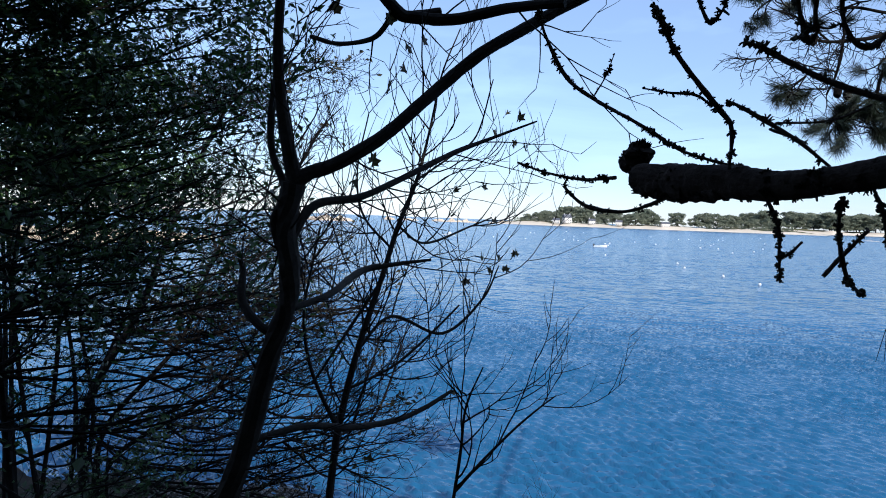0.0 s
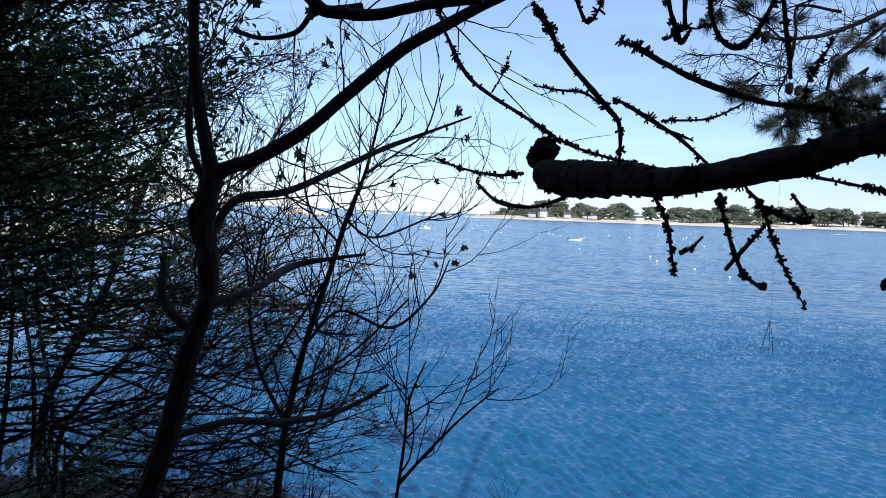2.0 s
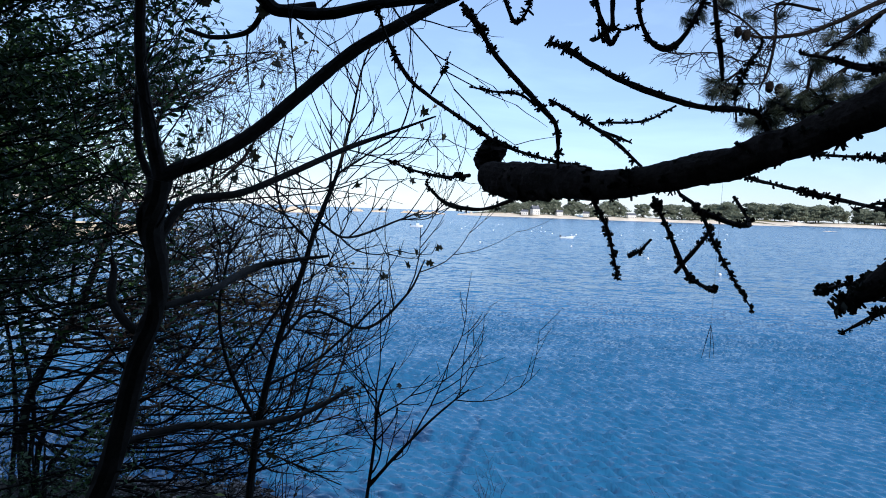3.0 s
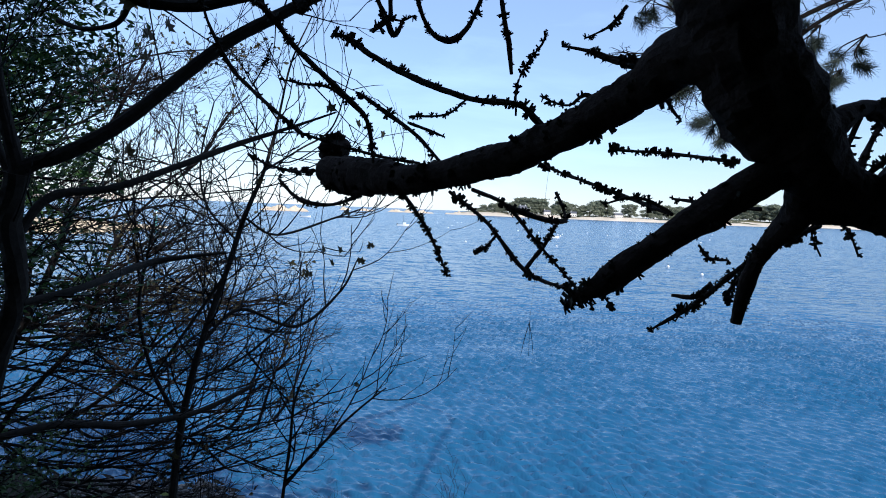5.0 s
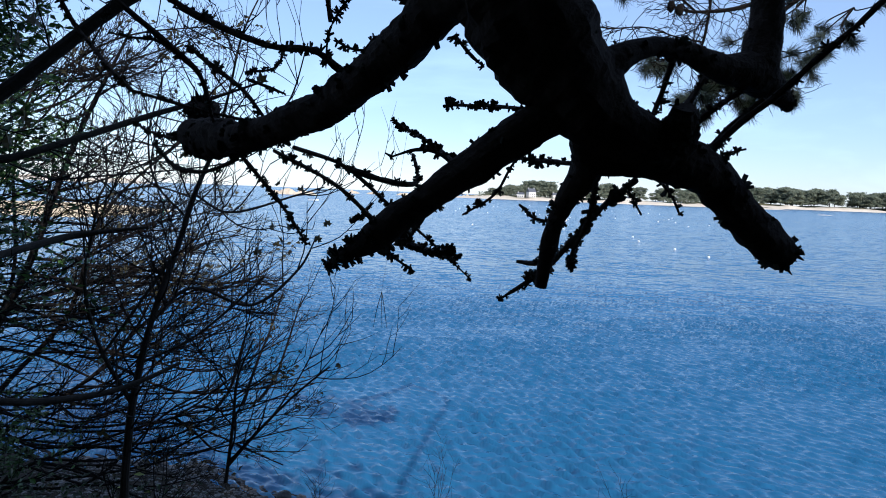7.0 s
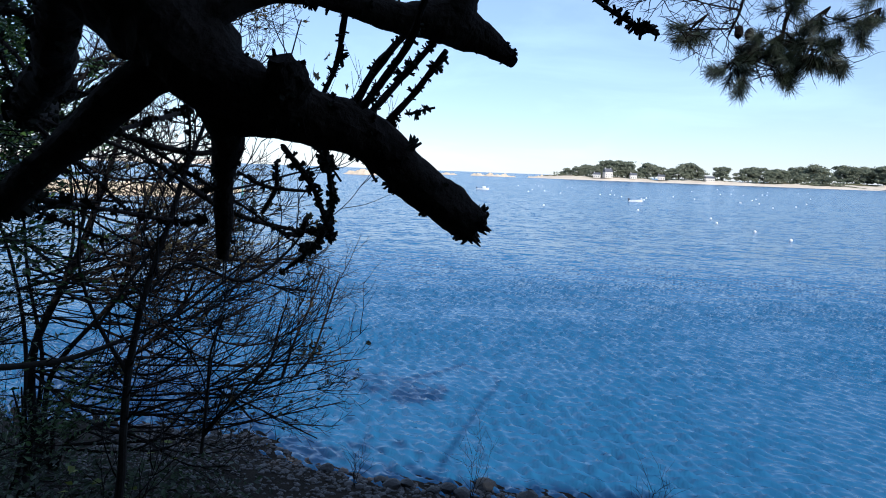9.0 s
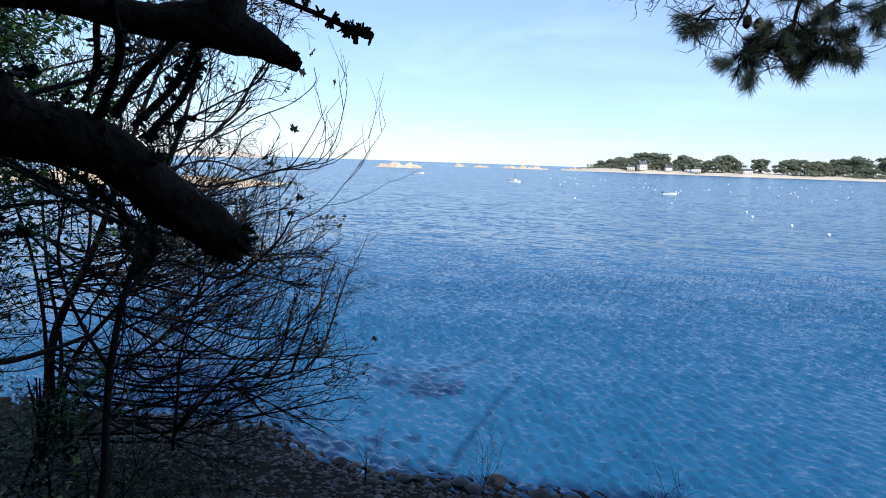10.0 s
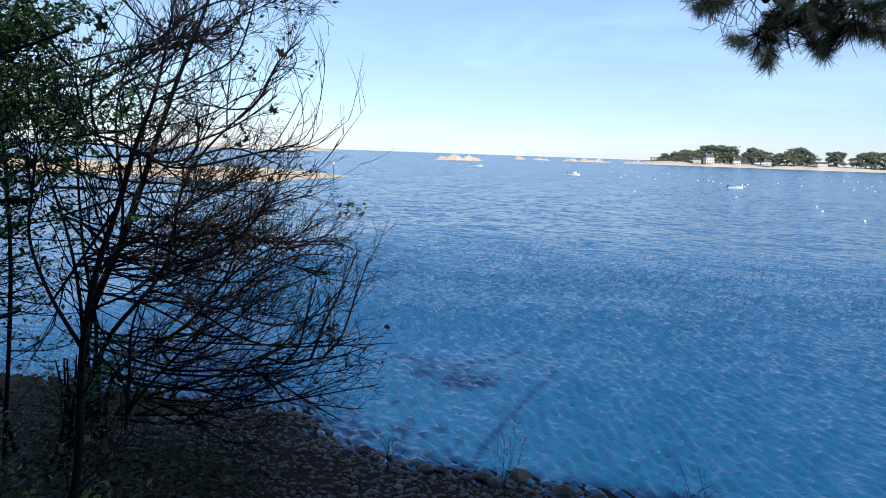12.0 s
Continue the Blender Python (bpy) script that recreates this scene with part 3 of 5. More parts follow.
SYCAMORE_LIMBS.append(("branch", [(-0.278, 2.74, 6.37, 0.015), (-0.184, 3.0, 6.404, 0.0163), (-0.148, 3.57, 6.465, 0.0193), (0.016, 3.7, 6.499, 0.0124), (0.201, 3.8, 6.525, 0.0076)]))
SYCAMORE_LIMBS.append(("branch", [(-0.306, 2.73, 6.616, 0.0168), (-0.235, 2.85, 6.795, 0.0193), (-0.065, 3.05, 6.848, 0.0164), (0.109, 3.3, 6.961, 0.0155), (0.31, 3.6, 7.105, 0.0144), (0.516, 3.8, 7.215, 0.01), (0.768, 3.9, 7.329, 0.0051)]))
SYCAMORE_LIMBS.append(("branch", [(0.272, 2.95, 7.656, 0.0156), (0.132, 2.9, 7.615, 0.027), (0.065, 2.85, 7.657, 0.0265), (-0.0, 2.8, 7.721, 0.0224)]))
SYCAMORE_LIMBS.append(("branch", [(0.132, 2.9, 7.615, 0.027), (0.324, 2.92, 7.612, 0.0251), (0.563, 2.9, 7.658, 0.0229), (0.788, 2.8, 7.655, 0.0202)]))
SYCAMORE_LIMBS.append(("branch", [(0.06, 2.9, 7.601, 0.0135), (-0.019, 2.95, 7.534, 0.0118), (-0.179, 3.0, 7.519, 0.01), (-0.32, 3.05, 7.561, 0.0102)]))
SYCAMORE_LIMBS.append(("limb", [(-0.484, 2.78, 5.776, 0.0159), (-0.284, 3.0, 5.792, 0.0170), (-0.12, 3.3, 5.704, 0.0173), (0.069, 3.55, 5.678, 0.0157), (0.211, 3.72, 5.709, 0.0134), (0.344, 3.88, 5.767, 0.0093)]))
SAPLING_LIMBS = []
SAPLING_LIMBS.append(("trunk", [(-0.71, 5.4, 4.076, 0.0355), (-0.676, 5.4, 4.548, 0.0329), (-0.618, 5.4, 5.063, 0.0303), (-0.493, 5.424, 5.666, 0.0251), (-0.333, 5.52, 6.236, 0.0228), (-0.216, 5.58, 6.679, 0.0205), (-0.081, 5.64, 7.066, 0.0154), (0.006, 5.7, 7.485, 0.0103), (0.089, 5.76, 7.965, 0.0078), (0.222, 5.88, 8.373, 0.0053)]))
SAPLING_LIMBS.append(("branch", [(-0.493, 5.424, 5.666, 0.0126), (-0.254, 5.64, 5.922, 0.013), (0.164, 5.88, 5.758, 0.0135), (0.496, 6.12, 6.04, 0.0111), (0.638, 6.24, 6.344, 0.0056)]))
SAPLING_LIMBS.append(("branch", [(-0.342, 5.52, 6.214, 0.0127), (-0.585, 5.4, 5.804, 0.0126), (-0.821, 5.28, 5.407, 0.0098)]))
SAPLING_LIMBS.append(("branch", [(-0.216, 5.58, 6.679, 0.0102), (-0.012, 5.88, 6.537, 0.0108), (0.362, 6.6, 6.69, 0.009), (0.558, 6.96, 6.779, 0.0063)]))
SAPLING_LIMBS.append(("branch", [(-0.081, 5.64, 7.066, 0.0103), (0.157, 5.88, 7.271, 0.008), (0.388, 6.12, 7.5, 0.0083), (0.519, 6.24, 8.024, 0.0056)]))
SAPLING_LIMBS.append(("branch", [(-0.571, 5.4, 5.344, 0.0126), (-0.226, 5.52, 5.52, 0.0102), (0.036, 5.64, 5.745, 0.0104), (0.305, 5.76, 6.026, 0.0079)]))
SAPLING_LIMBS.append(("branch", [(0.345, 4.7, 4.723, 0.0131), (0.389, 4.7, 5.13, 0.0109), (0.416, 4.7, 5.452, 0.0087), (0.523, 4.7, 5.736, 0.0043)]))
SAPLING_LIMBS.append(("branch", [(0.36, 4.7, 4.846, 0.0131), (0.53, 4.7, 5.058, 0.0109), (0.757, 4.72, 5.305, 0.0087), (0.927, 4.724, 5.465, 0.0065), (1.041, 4.73, 5.557, 0.0043)]))
SAPLING_LIMBS.append(("branch", [(-0.63, 5.4, 5.017, 0.0201), (-0.823, 5.28, 5.496, 0.0147), (-0.872, 5.16, 5.962, 0.012), (-0.817, 5.16, 6.357, 0.0096), (-0.761, 5.16, 6.663, 0.0072)]))
SAPLING_LIMBS.append(("branch", [(-0.261, 5.544, 6.492, 0.0102), (-0.498, 5.52, 6.761, 0.0102), (-0.557, 5.52, 7.126, 0.0075), (-0.499, 5.64, 7.602, 0.0051)]))
FAR_PINE_LIMBS = []
FAR_PINE_LIMBS.append(("limb", [(8.895, 9.6, 11.122, 0.0485), (7.543, 9.5, 10.306, 0.0423), (6.447, 9.5, 9.769, 0.0364), (5.954, 9.5, 9.515, 0.0305), (5.476, 9.5, 9.335, 0.0274), (4.959, 9.5, 9.274, 0.0214), (4.683, 9.5, 9.325, 0.0152)]))
FAR_PINE_LIMBS.append(("branch", [(7.406, 9.5, 10.154, 0.0333), (6.459, 9.5, 9.605, 0.0304), (5.975, 9.5, 9.215, 0.0274), (5.671, 9.5, 8.905, 0.0244), (5.595, 9.5, 8.448, 0.0215), (5.595, 9.5, 8.106, 0.0154)]))
FAR_PINE_LIMBS.append(("branch", [(5.719, 9.5, 9.657, 0.0213), (5.15, 9.5, 9.715, 0.0182), (5.136, 9.5, 9.339, 0.0183), (5.074, 9.5, 8.885, 0.0184), (4.957, 9.5, 8.579, 0.0123)]))
FAR_PINE_LIMBS.append(("branch", [(5.074, 9.5, 8.885, 0.0123), (4.665, 9.4, 8.926, 0.0091), (4.246, 9.3, 9.003, 0.0090), (3.764, 9.3, 8.965, 0.0060)]))
FAR_PINE_LIMBS.append(("branch", [(4.959, 9.5, 9.274, 0.0152), (4.594, 9.5, 9.548, 0.0122), (4.171, 9.4, 9.656, 0.0091)]))
FAR_PINE_LIMBS.append(("branch", [(4.952, 9.5, 8.654, 0.0123), (4.572, 9.5, 8.642, 0.0092), (4.345, 9.4, 8.616, 0.0060)]))
FAR_PINE_LIMBS.append(("branch", [(5.595, 9.5, 8.448, 0.0153), (5.282, 9.5, 8.248, 0.0123), (5.024, 9.5, 8.109, 0.0062)]))
FAR_PINE_LIMBS.append(("branch", [(5.595, 9.5, 8.448, 0.0123), (5.954, 9.5, 8.422, 0.0092), (6.261, 9.5, 8.356, 0.0061)]))
LEAFY_TWIGS = []
LEAFY_TWIGS.append(("twig", [(-1.9, 6.6, 6.75, 0.009), (-0.298, 6.4, 6.945, 0.0062), (0.138, 6.55, 7.168, 0.0062), (0.429, 6.65, 7.308, 0.0047), (0.618, 6.75, 7.5, 0.0047), (0.631, 6.7, 7.645, 0.0031)]))
LEAFY_TWIGS.append(("twig", [(0.225, 6.6, 7.225, 0.0047), (0.341, 6.6, 7.047, 0.0031), (0.223, 6.6, 6.837, 0.0032)]))

rng = random.Random(7)
pine = thing("pine_tree", (2.3, -2.6, 5.9), "old pine with dark drooping broken limbs crusted with lichen", "tree")
# the bole behind the path, from which the drooping limb comes over it
v, f = [], []
tube(v, f, spline([(2.3, -2.6, 5.6, 0.34), (2.3, -2.55, 7.4, 0.29), (2.25, -2.3, 9.0, 0.26), (2.2, -2.1, 11.0, 0.2), (2.3, -2.2, 12.6, 0.1)], 8), 16, 0.12, 5.0)
finish("bole", v, f, pine_bark, pine)
lead = PINE_LIMBS[0][1][0]
v, f = [], []
tube(v, f, spline([(2.25, -2.3, 9.3, 0.19), (2.1, -1.4, 9.5, 0.17), (1.95, -0.4, 9.0, 0.155), (1.9, 0.45, 8.15, 0.15), lead], 8), 16, 0.1, 7.0)
finish("limb", v, f, pine_bark, pine)
for kind, points in PINE_LIMBS:
    thick = points[0][3]
    run = spline(points, 10 if thick > 0.02 else 6)
    v, f = [], []
    tube(v, f, run, 18 if thick > 0.02 else 7, (0.45 if kind in ("stump_knob", "burr") else 0.22) if thick > 0.02 else 0.3, 26.0 if kind in ("stump_knob", "burr") else 11.0 if thick > 0.02 else 30.0)
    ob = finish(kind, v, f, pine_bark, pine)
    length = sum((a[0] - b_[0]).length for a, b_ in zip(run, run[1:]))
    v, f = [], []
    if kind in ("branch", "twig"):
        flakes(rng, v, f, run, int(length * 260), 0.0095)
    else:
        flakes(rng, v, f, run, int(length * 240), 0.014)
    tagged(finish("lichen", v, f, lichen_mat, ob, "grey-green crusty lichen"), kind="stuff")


def splinters(rng, parent, end, way, radius, length):
    """Torn wood at a broken end."""
    v, f = [], []
    way = way.normalized()
    for _ in range(16):
        o = way.cross(Vector((rng.uniform(-1, 1), rng.uniform(-1, 1), rng.uniform(-1, 1)))).normalized() * radius * rng.uniform(0.15, 0.85)
        c = end + o - way * 0.01
        tube(v, f, [(c, radius * 0.22), (c + way * length * rng.uniform(0.2, 0.6), radius * 0.16), (c + way * length * rng.uniform(0.6, 1.0) + o * 0.2, 0.001)], 5)
    return finish("splintered_end", v, f, pine_bark, parent)


knobs = [k for k, (kind, points) in enumerate(PINE_LIMBS) if kind == "stump_knob"]
for k in [0, 1] + knobs:
    end = Vector(PINE_LIMBS[k][1][-1][:3])
    splinters(rng, pine, end, end - Vector(PINE_LIMBS[k][1][-2][:3]), PINE_LIMBS[k][1][-1][3], 0.035)


def needle_clump(rng, parent, place, way, count=240, length=0.13, reach=0.22):
    v, f = [], []
    way = way.normalized()
    for i in range(count):
        t = rng.random()
        c = place + way * reach * t + Vector((rng.gauss(0, 1), rng.gauss(0, 1), rng.gauss(0, 1))) * 0.012
        o = way.cross(Vector((rng.uniform(-1, 1), rng.uniform(-1, 1), rng.uniform(-1, 1)))).normalized()
        d = (o * rng.uniform(0.5, 1.0) + way * rng.uniform(0.25, 1.0)).normalized()
        ln = length * rng.uniform(0.7, 1.1)
        mid = c + d * ln * 0.5 + Vector((0, 0, -0.004))
        tube(v, f, [(c, 0.0022), (mid, 0.002), (c + d * ln + Vector((0, 0, -0.014)), 0.0008)], 3)
    return finish("needle_clump", v, f, shaded_needle_mat, parent)


# a few dead needles dangling on a thread
v, f = [], []
drop = Vector((1.645, 1.950, 6.500))
rod(v, f, drop + Vector((0.05, 0.1, 0.45)), drop, 0.0004, 0.0004)
for o in (-0.02, 0.003, 0.016):
    tube(v, f, [(drop, 0.0009), (drop + Vector((o * 0.6, 0, -0.05)), 0.001), (drop + Vector((o, 0.005, -0.098)), 0.0006)], 4)
finish("dangling_needles", v, f, shaded_twig_bark, pine, "dead needles dangling on a thread")

# ---- the pine further along the path ----
rng = random.Random(8)
pine_b = thing("pine_tree", (8.6, -3.0, 5.8), "pine with long drooping sprays over the water, needles and shoots coloured dark for shade", "tree")
v, f = [], []
tube(v, f, spline([(8.6, -3.0, 5.6, 0.34), (8.6, -2.9, 8.0, 0.28), (8.5, -2.7, 10.5, 0.22), (8.5, -2.7, 12.5, 0.12)], 8), 14, 0.12, 5.0)
finish("bole", v, f, pine_bark, pine_b)
first = FAR_PINE_LIMBS[0][1][0]
v, f = [], []
tube(v, f, spline([(8.5, -2.7, 10.2, 0.1), (9.2, 0.5, 11.2, 0.05), (10.0, 5.0, 11.4, 0.04), (10.0, 8.4, 10.9, 0.04), first], 8), 10, 0.12, 7.0)
finish("limb", v, f, pine_bark, pine_b)
for kind, points in FAR_PINE_LIMBS:
    v, f = [], []
    run = spline(points, 8)
    tube(v, f, run, 8, 0.2, 12.0)
    ob = finish(kind, v, f, shaded_shoot_bark, pine_b)
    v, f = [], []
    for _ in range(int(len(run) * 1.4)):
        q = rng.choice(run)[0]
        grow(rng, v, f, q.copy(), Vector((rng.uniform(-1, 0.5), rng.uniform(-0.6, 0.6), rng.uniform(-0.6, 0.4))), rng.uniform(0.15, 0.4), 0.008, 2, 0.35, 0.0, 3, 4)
    tagged(finish("twig_growth", v, f, shaded_shoot_bark, ob), kind="stuff")
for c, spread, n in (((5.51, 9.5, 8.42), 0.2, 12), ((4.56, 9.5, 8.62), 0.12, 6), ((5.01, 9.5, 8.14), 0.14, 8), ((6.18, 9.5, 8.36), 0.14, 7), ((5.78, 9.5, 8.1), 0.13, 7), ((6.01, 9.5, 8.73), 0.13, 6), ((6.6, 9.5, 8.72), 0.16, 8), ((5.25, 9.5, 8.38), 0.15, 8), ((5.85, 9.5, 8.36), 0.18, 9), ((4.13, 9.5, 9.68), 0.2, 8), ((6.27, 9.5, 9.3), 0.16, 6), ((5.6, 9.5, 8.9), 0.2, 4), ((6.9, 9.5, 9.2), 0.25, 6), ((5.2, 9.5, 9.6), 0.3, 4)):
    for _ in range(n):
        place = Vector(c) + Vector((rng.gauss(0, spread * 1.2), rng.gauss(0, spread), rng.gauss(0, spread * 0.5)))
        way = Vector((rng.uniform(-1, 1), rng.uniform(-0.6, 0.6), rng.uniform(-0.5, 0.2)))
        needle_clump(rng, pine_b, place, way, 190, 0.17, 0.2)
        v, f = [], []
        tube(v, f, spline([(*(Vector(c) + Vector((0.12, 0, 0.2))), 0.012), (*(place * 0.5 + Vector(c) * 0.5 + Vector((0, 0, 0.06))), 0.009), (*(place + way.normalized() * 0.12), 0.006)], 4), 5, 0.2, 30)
        finish("shoot", v, f, shaded_shoot_bark, pine_b)
for p in ((4.61, 9.45, 9.32), (4.72, 9.45, 9.27), (5.05, 9.4, 8.6), (5.18, 9.4, 8.57)):
    bm = bmesh.new()
    bmesh.ops.create_icosphere(bm, subdivisions=2, radius=0.07, matrix=Matrix.Translation(p) @ Matrix.Diagonal((0.8, 0.8, 1.15, 1)))
    for q in bm.verts:
        q.co += (q.co - Vector(p)) * 0.25 * noise.noise(q.co * 40)
    part("cone", bm, shaded_shoot_bark, pine_b, "dark woody pine cone")


# ---- sycamore, sapling and shrubs ----
def woody(name, place, limbs, bark, label, category, seed, twig_count, twig_length, levels, twig_radius, lift, leaf_tips=0, skip=0, spread=0.8, fork=3):
    rng = random.Random(seed)
    t = thing(name, place, label, category)
    tips = []
    for k, (kind, points) in enumerate(limbs):
        if kind == "trunk":
            x, y, z, r = points[0]
            points = [(x - 0.4, y, ground_z(x - 0.4, y) - 0.08, r * 1.3), (x - 0.14, y, 0.4 * ground_z(x, y) + 0.6 * z, r * 1.1)] + points
        run = spline(points, 8)
        v, f = [], []
        tube(v, f, run, 10 if points[0][3] > 0.012 else 6, 0.1, 20.0)
        ob = finish(kind, v, f, bark, t)
        length = sum((a[0] - b_[0]).length for a, b_ in zip(run, run[1:]))
        v, f = [], []
        for _ in range(int(length * twig_count)):
            i = int(len(run) * (1 - rng.random() ** 1.3 * (1 - skip)) * 0.999) if skip else rng.randrange(1, len(run))
            i = min(max(i, 1), len(run) - 1)
            d = (run[i][0] - run[i - 1][0]).normalized()
            side = d.cross(Vector((rng.uniform(-1, 1), rng.uniform(-1, 1), rng.uniform(-1, 1)))).normalized()
            grow(rng, v, f, run[i][0].copy(), d * 0.6 + side * spread, twig_length * rng.uniform(0.4, 1.2), min(twig_radius, run[i][1] * 0.8), levels, lift=lift, tips=tips, fork=fork)
        if v:
            tagged(finish("twig_growth", v, f, shaded_twig_bark, ob), kind="stuff")
    return t, tips


def maple_leaf(rng, parent, place, size, material):
    """A curled, five-lobed leaf hanging from its stalk."""
    rim = []
    for a, r in ((-150, 0.5), (-115, 0.42), (-92, 0.78), (-70, 0.55), (-48, 0.95), (-24, 0.6), (0, 1.1), (24, 0.6), (48, 0.95), (70, 0.55), (92, 0.78), (115, 0.42), (150, 0.5)):
        a = radians(a + rng.uniform(-5, 5))
        r *= rng.uniform(0.85, 1.1)
        x, y = math.sin(a) * r, math.cos(a) * r
        rim.append(Vector((x, y, 0.35 * abs(x) ** 1.5 * rng.uniform(0.4, 1.4) - 0.25 * y * y)))
    m = Euler((rng.uniform(1.2, 2.6), rng.uniform(-0.7, 0.7), rng.uniform(0, 6.28))).to_matrix()
    v = [tuple(Vector(place) + m @ (q * size * 0.5)) for q in [Vector((0, 0, 0))] + rim]
    f = [(0, i, i + 1) for i in range(1, len(rim))]
    stalk_top = Vector(place) + Vector((rng.uniform(-0.02, 0.02), 0, 0.05))
    rod(v, f, Vector(place), stalk_top, 0.0012, 0.0012)
    return finish("leaf", v, f, material, parent)


syc, tips = woody("sycamore_tree", (SYCAMORE_LIMBS[0][1][0][0], 2.75, 4.4), SYCAMORE_LIMBS, shaded_smooth_bark, "slim forked sycamore with bark coloured dark for shade and a few last leaves", "tree", 11, 4.5, 0.5, 2, 0.0048, 0.12)
sap, tips = woody("sycamore_sapling", (SAPLING_LIMBS[0][1][0][0], 5.4, 2.2), SAPLING_LIMBS, shaded_smooth_bark, "slender leafless sycamore sapling with many upright twigs", "tree", 12, 5.0, 0.8, 2, 0.0085, 0.34)


def reach_at(z):
    """How far out to sea-side the shrub's twigs reach at a height."""
    return float(np.interp(z, (0.8, 1.5, 2.9, 4.8, 5.8, 6.6, 7.4, 9.2), (-1.6, -0.9, -0.5, -0.9, -1.9, -3.0, -3.3, -2.4)))


def sweep(rng, v, f, start, way, length, radius, levels, ends):
    """A twig that runs out in a smooth arc, turns up towards its tip and forks forwards."""
    steps = max(3, int(length / 0.17))
    p, d = start.copy(), way.normalized()
    turn = Vector((rng.gauss(0, 0.25), rng.gauss(0, 0.4), rng.uniform(-0.15, 0.75))) / steps
    run = [(p.copy(), radius)]
    side = 1 if rng.random() < 0.5 else -1
    for i in range(steps):
        d = (d + turn + Vector((rng.gauss(0, 0.07), rng.gauss(0, 0.07), rng.gauss(0, 0.07)))).normalized()
        p = p + d * length / steps
        run.append((p.copy(), max(0.0045, radius * (1 - 0.62 * (i + 1) / steps))))
        if levels and i < steps - 1 and rng.random() < 3.4 / steps + 0.15:
            side = -side
            across = d.cross(Vector((0.35 * rng.gauss(0, 1), -1, 0.35 * rng.gauss(0, 1)))).normalized() * side + Vector((0, rng.gauss(0, 0.5), 0))
            sweep(rng, v, f, p, d + across * rng.uniform(0.4, 0.8), length * rng.uniform(0.35, 0.65) * (1 - 0.45 * i / steps), run[-1][1] * 0.8, levels - 1, ends)
    tube(v, f, run, 4 if radius > 0.01 else 3)
    ends.append((p, d))


def bare_shrub(place, seed, count):
    """A big leafless shrub whose boughs sweep out over the beach and turn up at the ends."""
    rng = random.Random(seed)
    t = thing("bare_shrub", place, "large leafless shrub with a dense mesh of sweeping twigs coloured dark for shade", "shrub")
    base = Vector(place)
    stems = []
    for lean, h, r in ((1.4, 8.6, 0.05), (2.3, 8.8, 0.1), (3.1, 7.2, 0.06), (3.7, 4.8, 0.055), (0.2, 7.8, 0.05), (4.2, 2.4, 0.045), (-0.9, 8.0, 0.05)):
        run = spline([(base.x + 0.15 * lean, base.y, base.z - 0.2, r), (base.x + 0.25 * lean + rng.uniform(-0.3, 0.3), base.y + rng.uniform(-0.3, 0.3), base.z + h * 0.25, r * 0.85), (base.x + 0.6 * lean + rng.uniform(-0.3, 0.3), base.y + rng.uniform(-0.4, 0.4), base.z + h * 0.5, r * 0.65), (base.x + lean, base.y + rng.uniform(-0.5, 0.5), base.z + h * 0.78, r * 0.45), (base.x + lean * 1.5, base.y + rng.uniform(-0.5, 0.5), base.z + h, r * 0.2)], 8)
        v, f = [], []
        tube(v, f, run, 8, 0.1, 10.0)
        finish("stem", v, f, shaded_twig_bark, t)
        stems.append(run)
    ends = []
    for k in range(count):
        run = rng.choice(stems)
        i = 5 + int((len(run) - 7) * rng.random() ** 0.72)
        a = run[i][0]
        z = min(9.2, max(0.9, a.z + rng.uniform(-0.9, 1.7)))
        tip = Vector((reach_at(z) - rng.random() ** 1.5 * 4.6, a.y + rng.uniform(-1.5, 1.5), z + rng.uniform(-0.1, 0.5)))
        if tip.x < a.x + 0.5:
            tip.x = a.x + rng.uniform(0.3, 1.1) * (1 if rng.random() < 0.7 else -1)
            tip.z += rng.uniform(0.2, 0.7)
        span = (tip - a).length
        one = a.lerp(tip, 0.33) + Vector((0, rng.uniform(-0.2, 0.2), rng.uniform(-0.14, 0.02) * span))
        two = a.lerp(tip, 0.68) + Vector((0, rng.uniform(-0.2, 0.2), rng.uniform(-0.14, 0.06) * span))
        r = rng.uniform(0.012, 0.034)
        bough = spline([(*a, r), (*one, r * 0.8), (*two, r * 0.6), (*tip, r * 0.3)], 7)
        v, f = [], []
        tube(v, f, bough, 5, 0.1, 14.0)
        ob = finish("bough", v, f, shaded_twig_bark, t)
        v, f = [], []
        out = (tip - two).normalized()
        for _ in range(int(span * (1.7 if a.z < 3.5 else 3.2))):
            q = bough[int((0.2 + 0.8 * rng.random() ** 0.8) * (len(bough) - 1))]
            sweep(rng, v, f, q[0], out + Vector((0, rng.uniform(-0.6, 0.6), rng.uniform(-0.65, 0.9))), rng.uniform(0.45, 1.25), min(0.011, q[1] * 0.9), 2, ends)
        tagged(finish("twig_growth", v, f, shaded_twig_bark, ob), kind="stuff")
    lv, lf = [], []
    for p, d in ends:
        if noise.noise(p * 0.9) * 0.5 + rng.random() < 0.96:
            continue
        for _ in range(rng.randint(1, 3)):
            q = p + Vector((rng.gauss(0, 0.05), rng.gauss(0, 0.05), rng.gauss(0, 0.04)))
            m = Euler((rng.uniform(-1.5, 1.5), rng.uniform(-1.5, 1.5), rng.uniform(0, 6.28))).to_matrix()
            n = len(lv)
            lv += [tuple(q + m @ Vector(o) * rng.uniform(0.06, 0.1)) for o in ((0, -0.6, 0), (0.35, 0, 0.2), (0, 0.7, 0), (-0.35, 0, 0.2))]
            lf.append((n, n + 1, n + 2, n + 3))
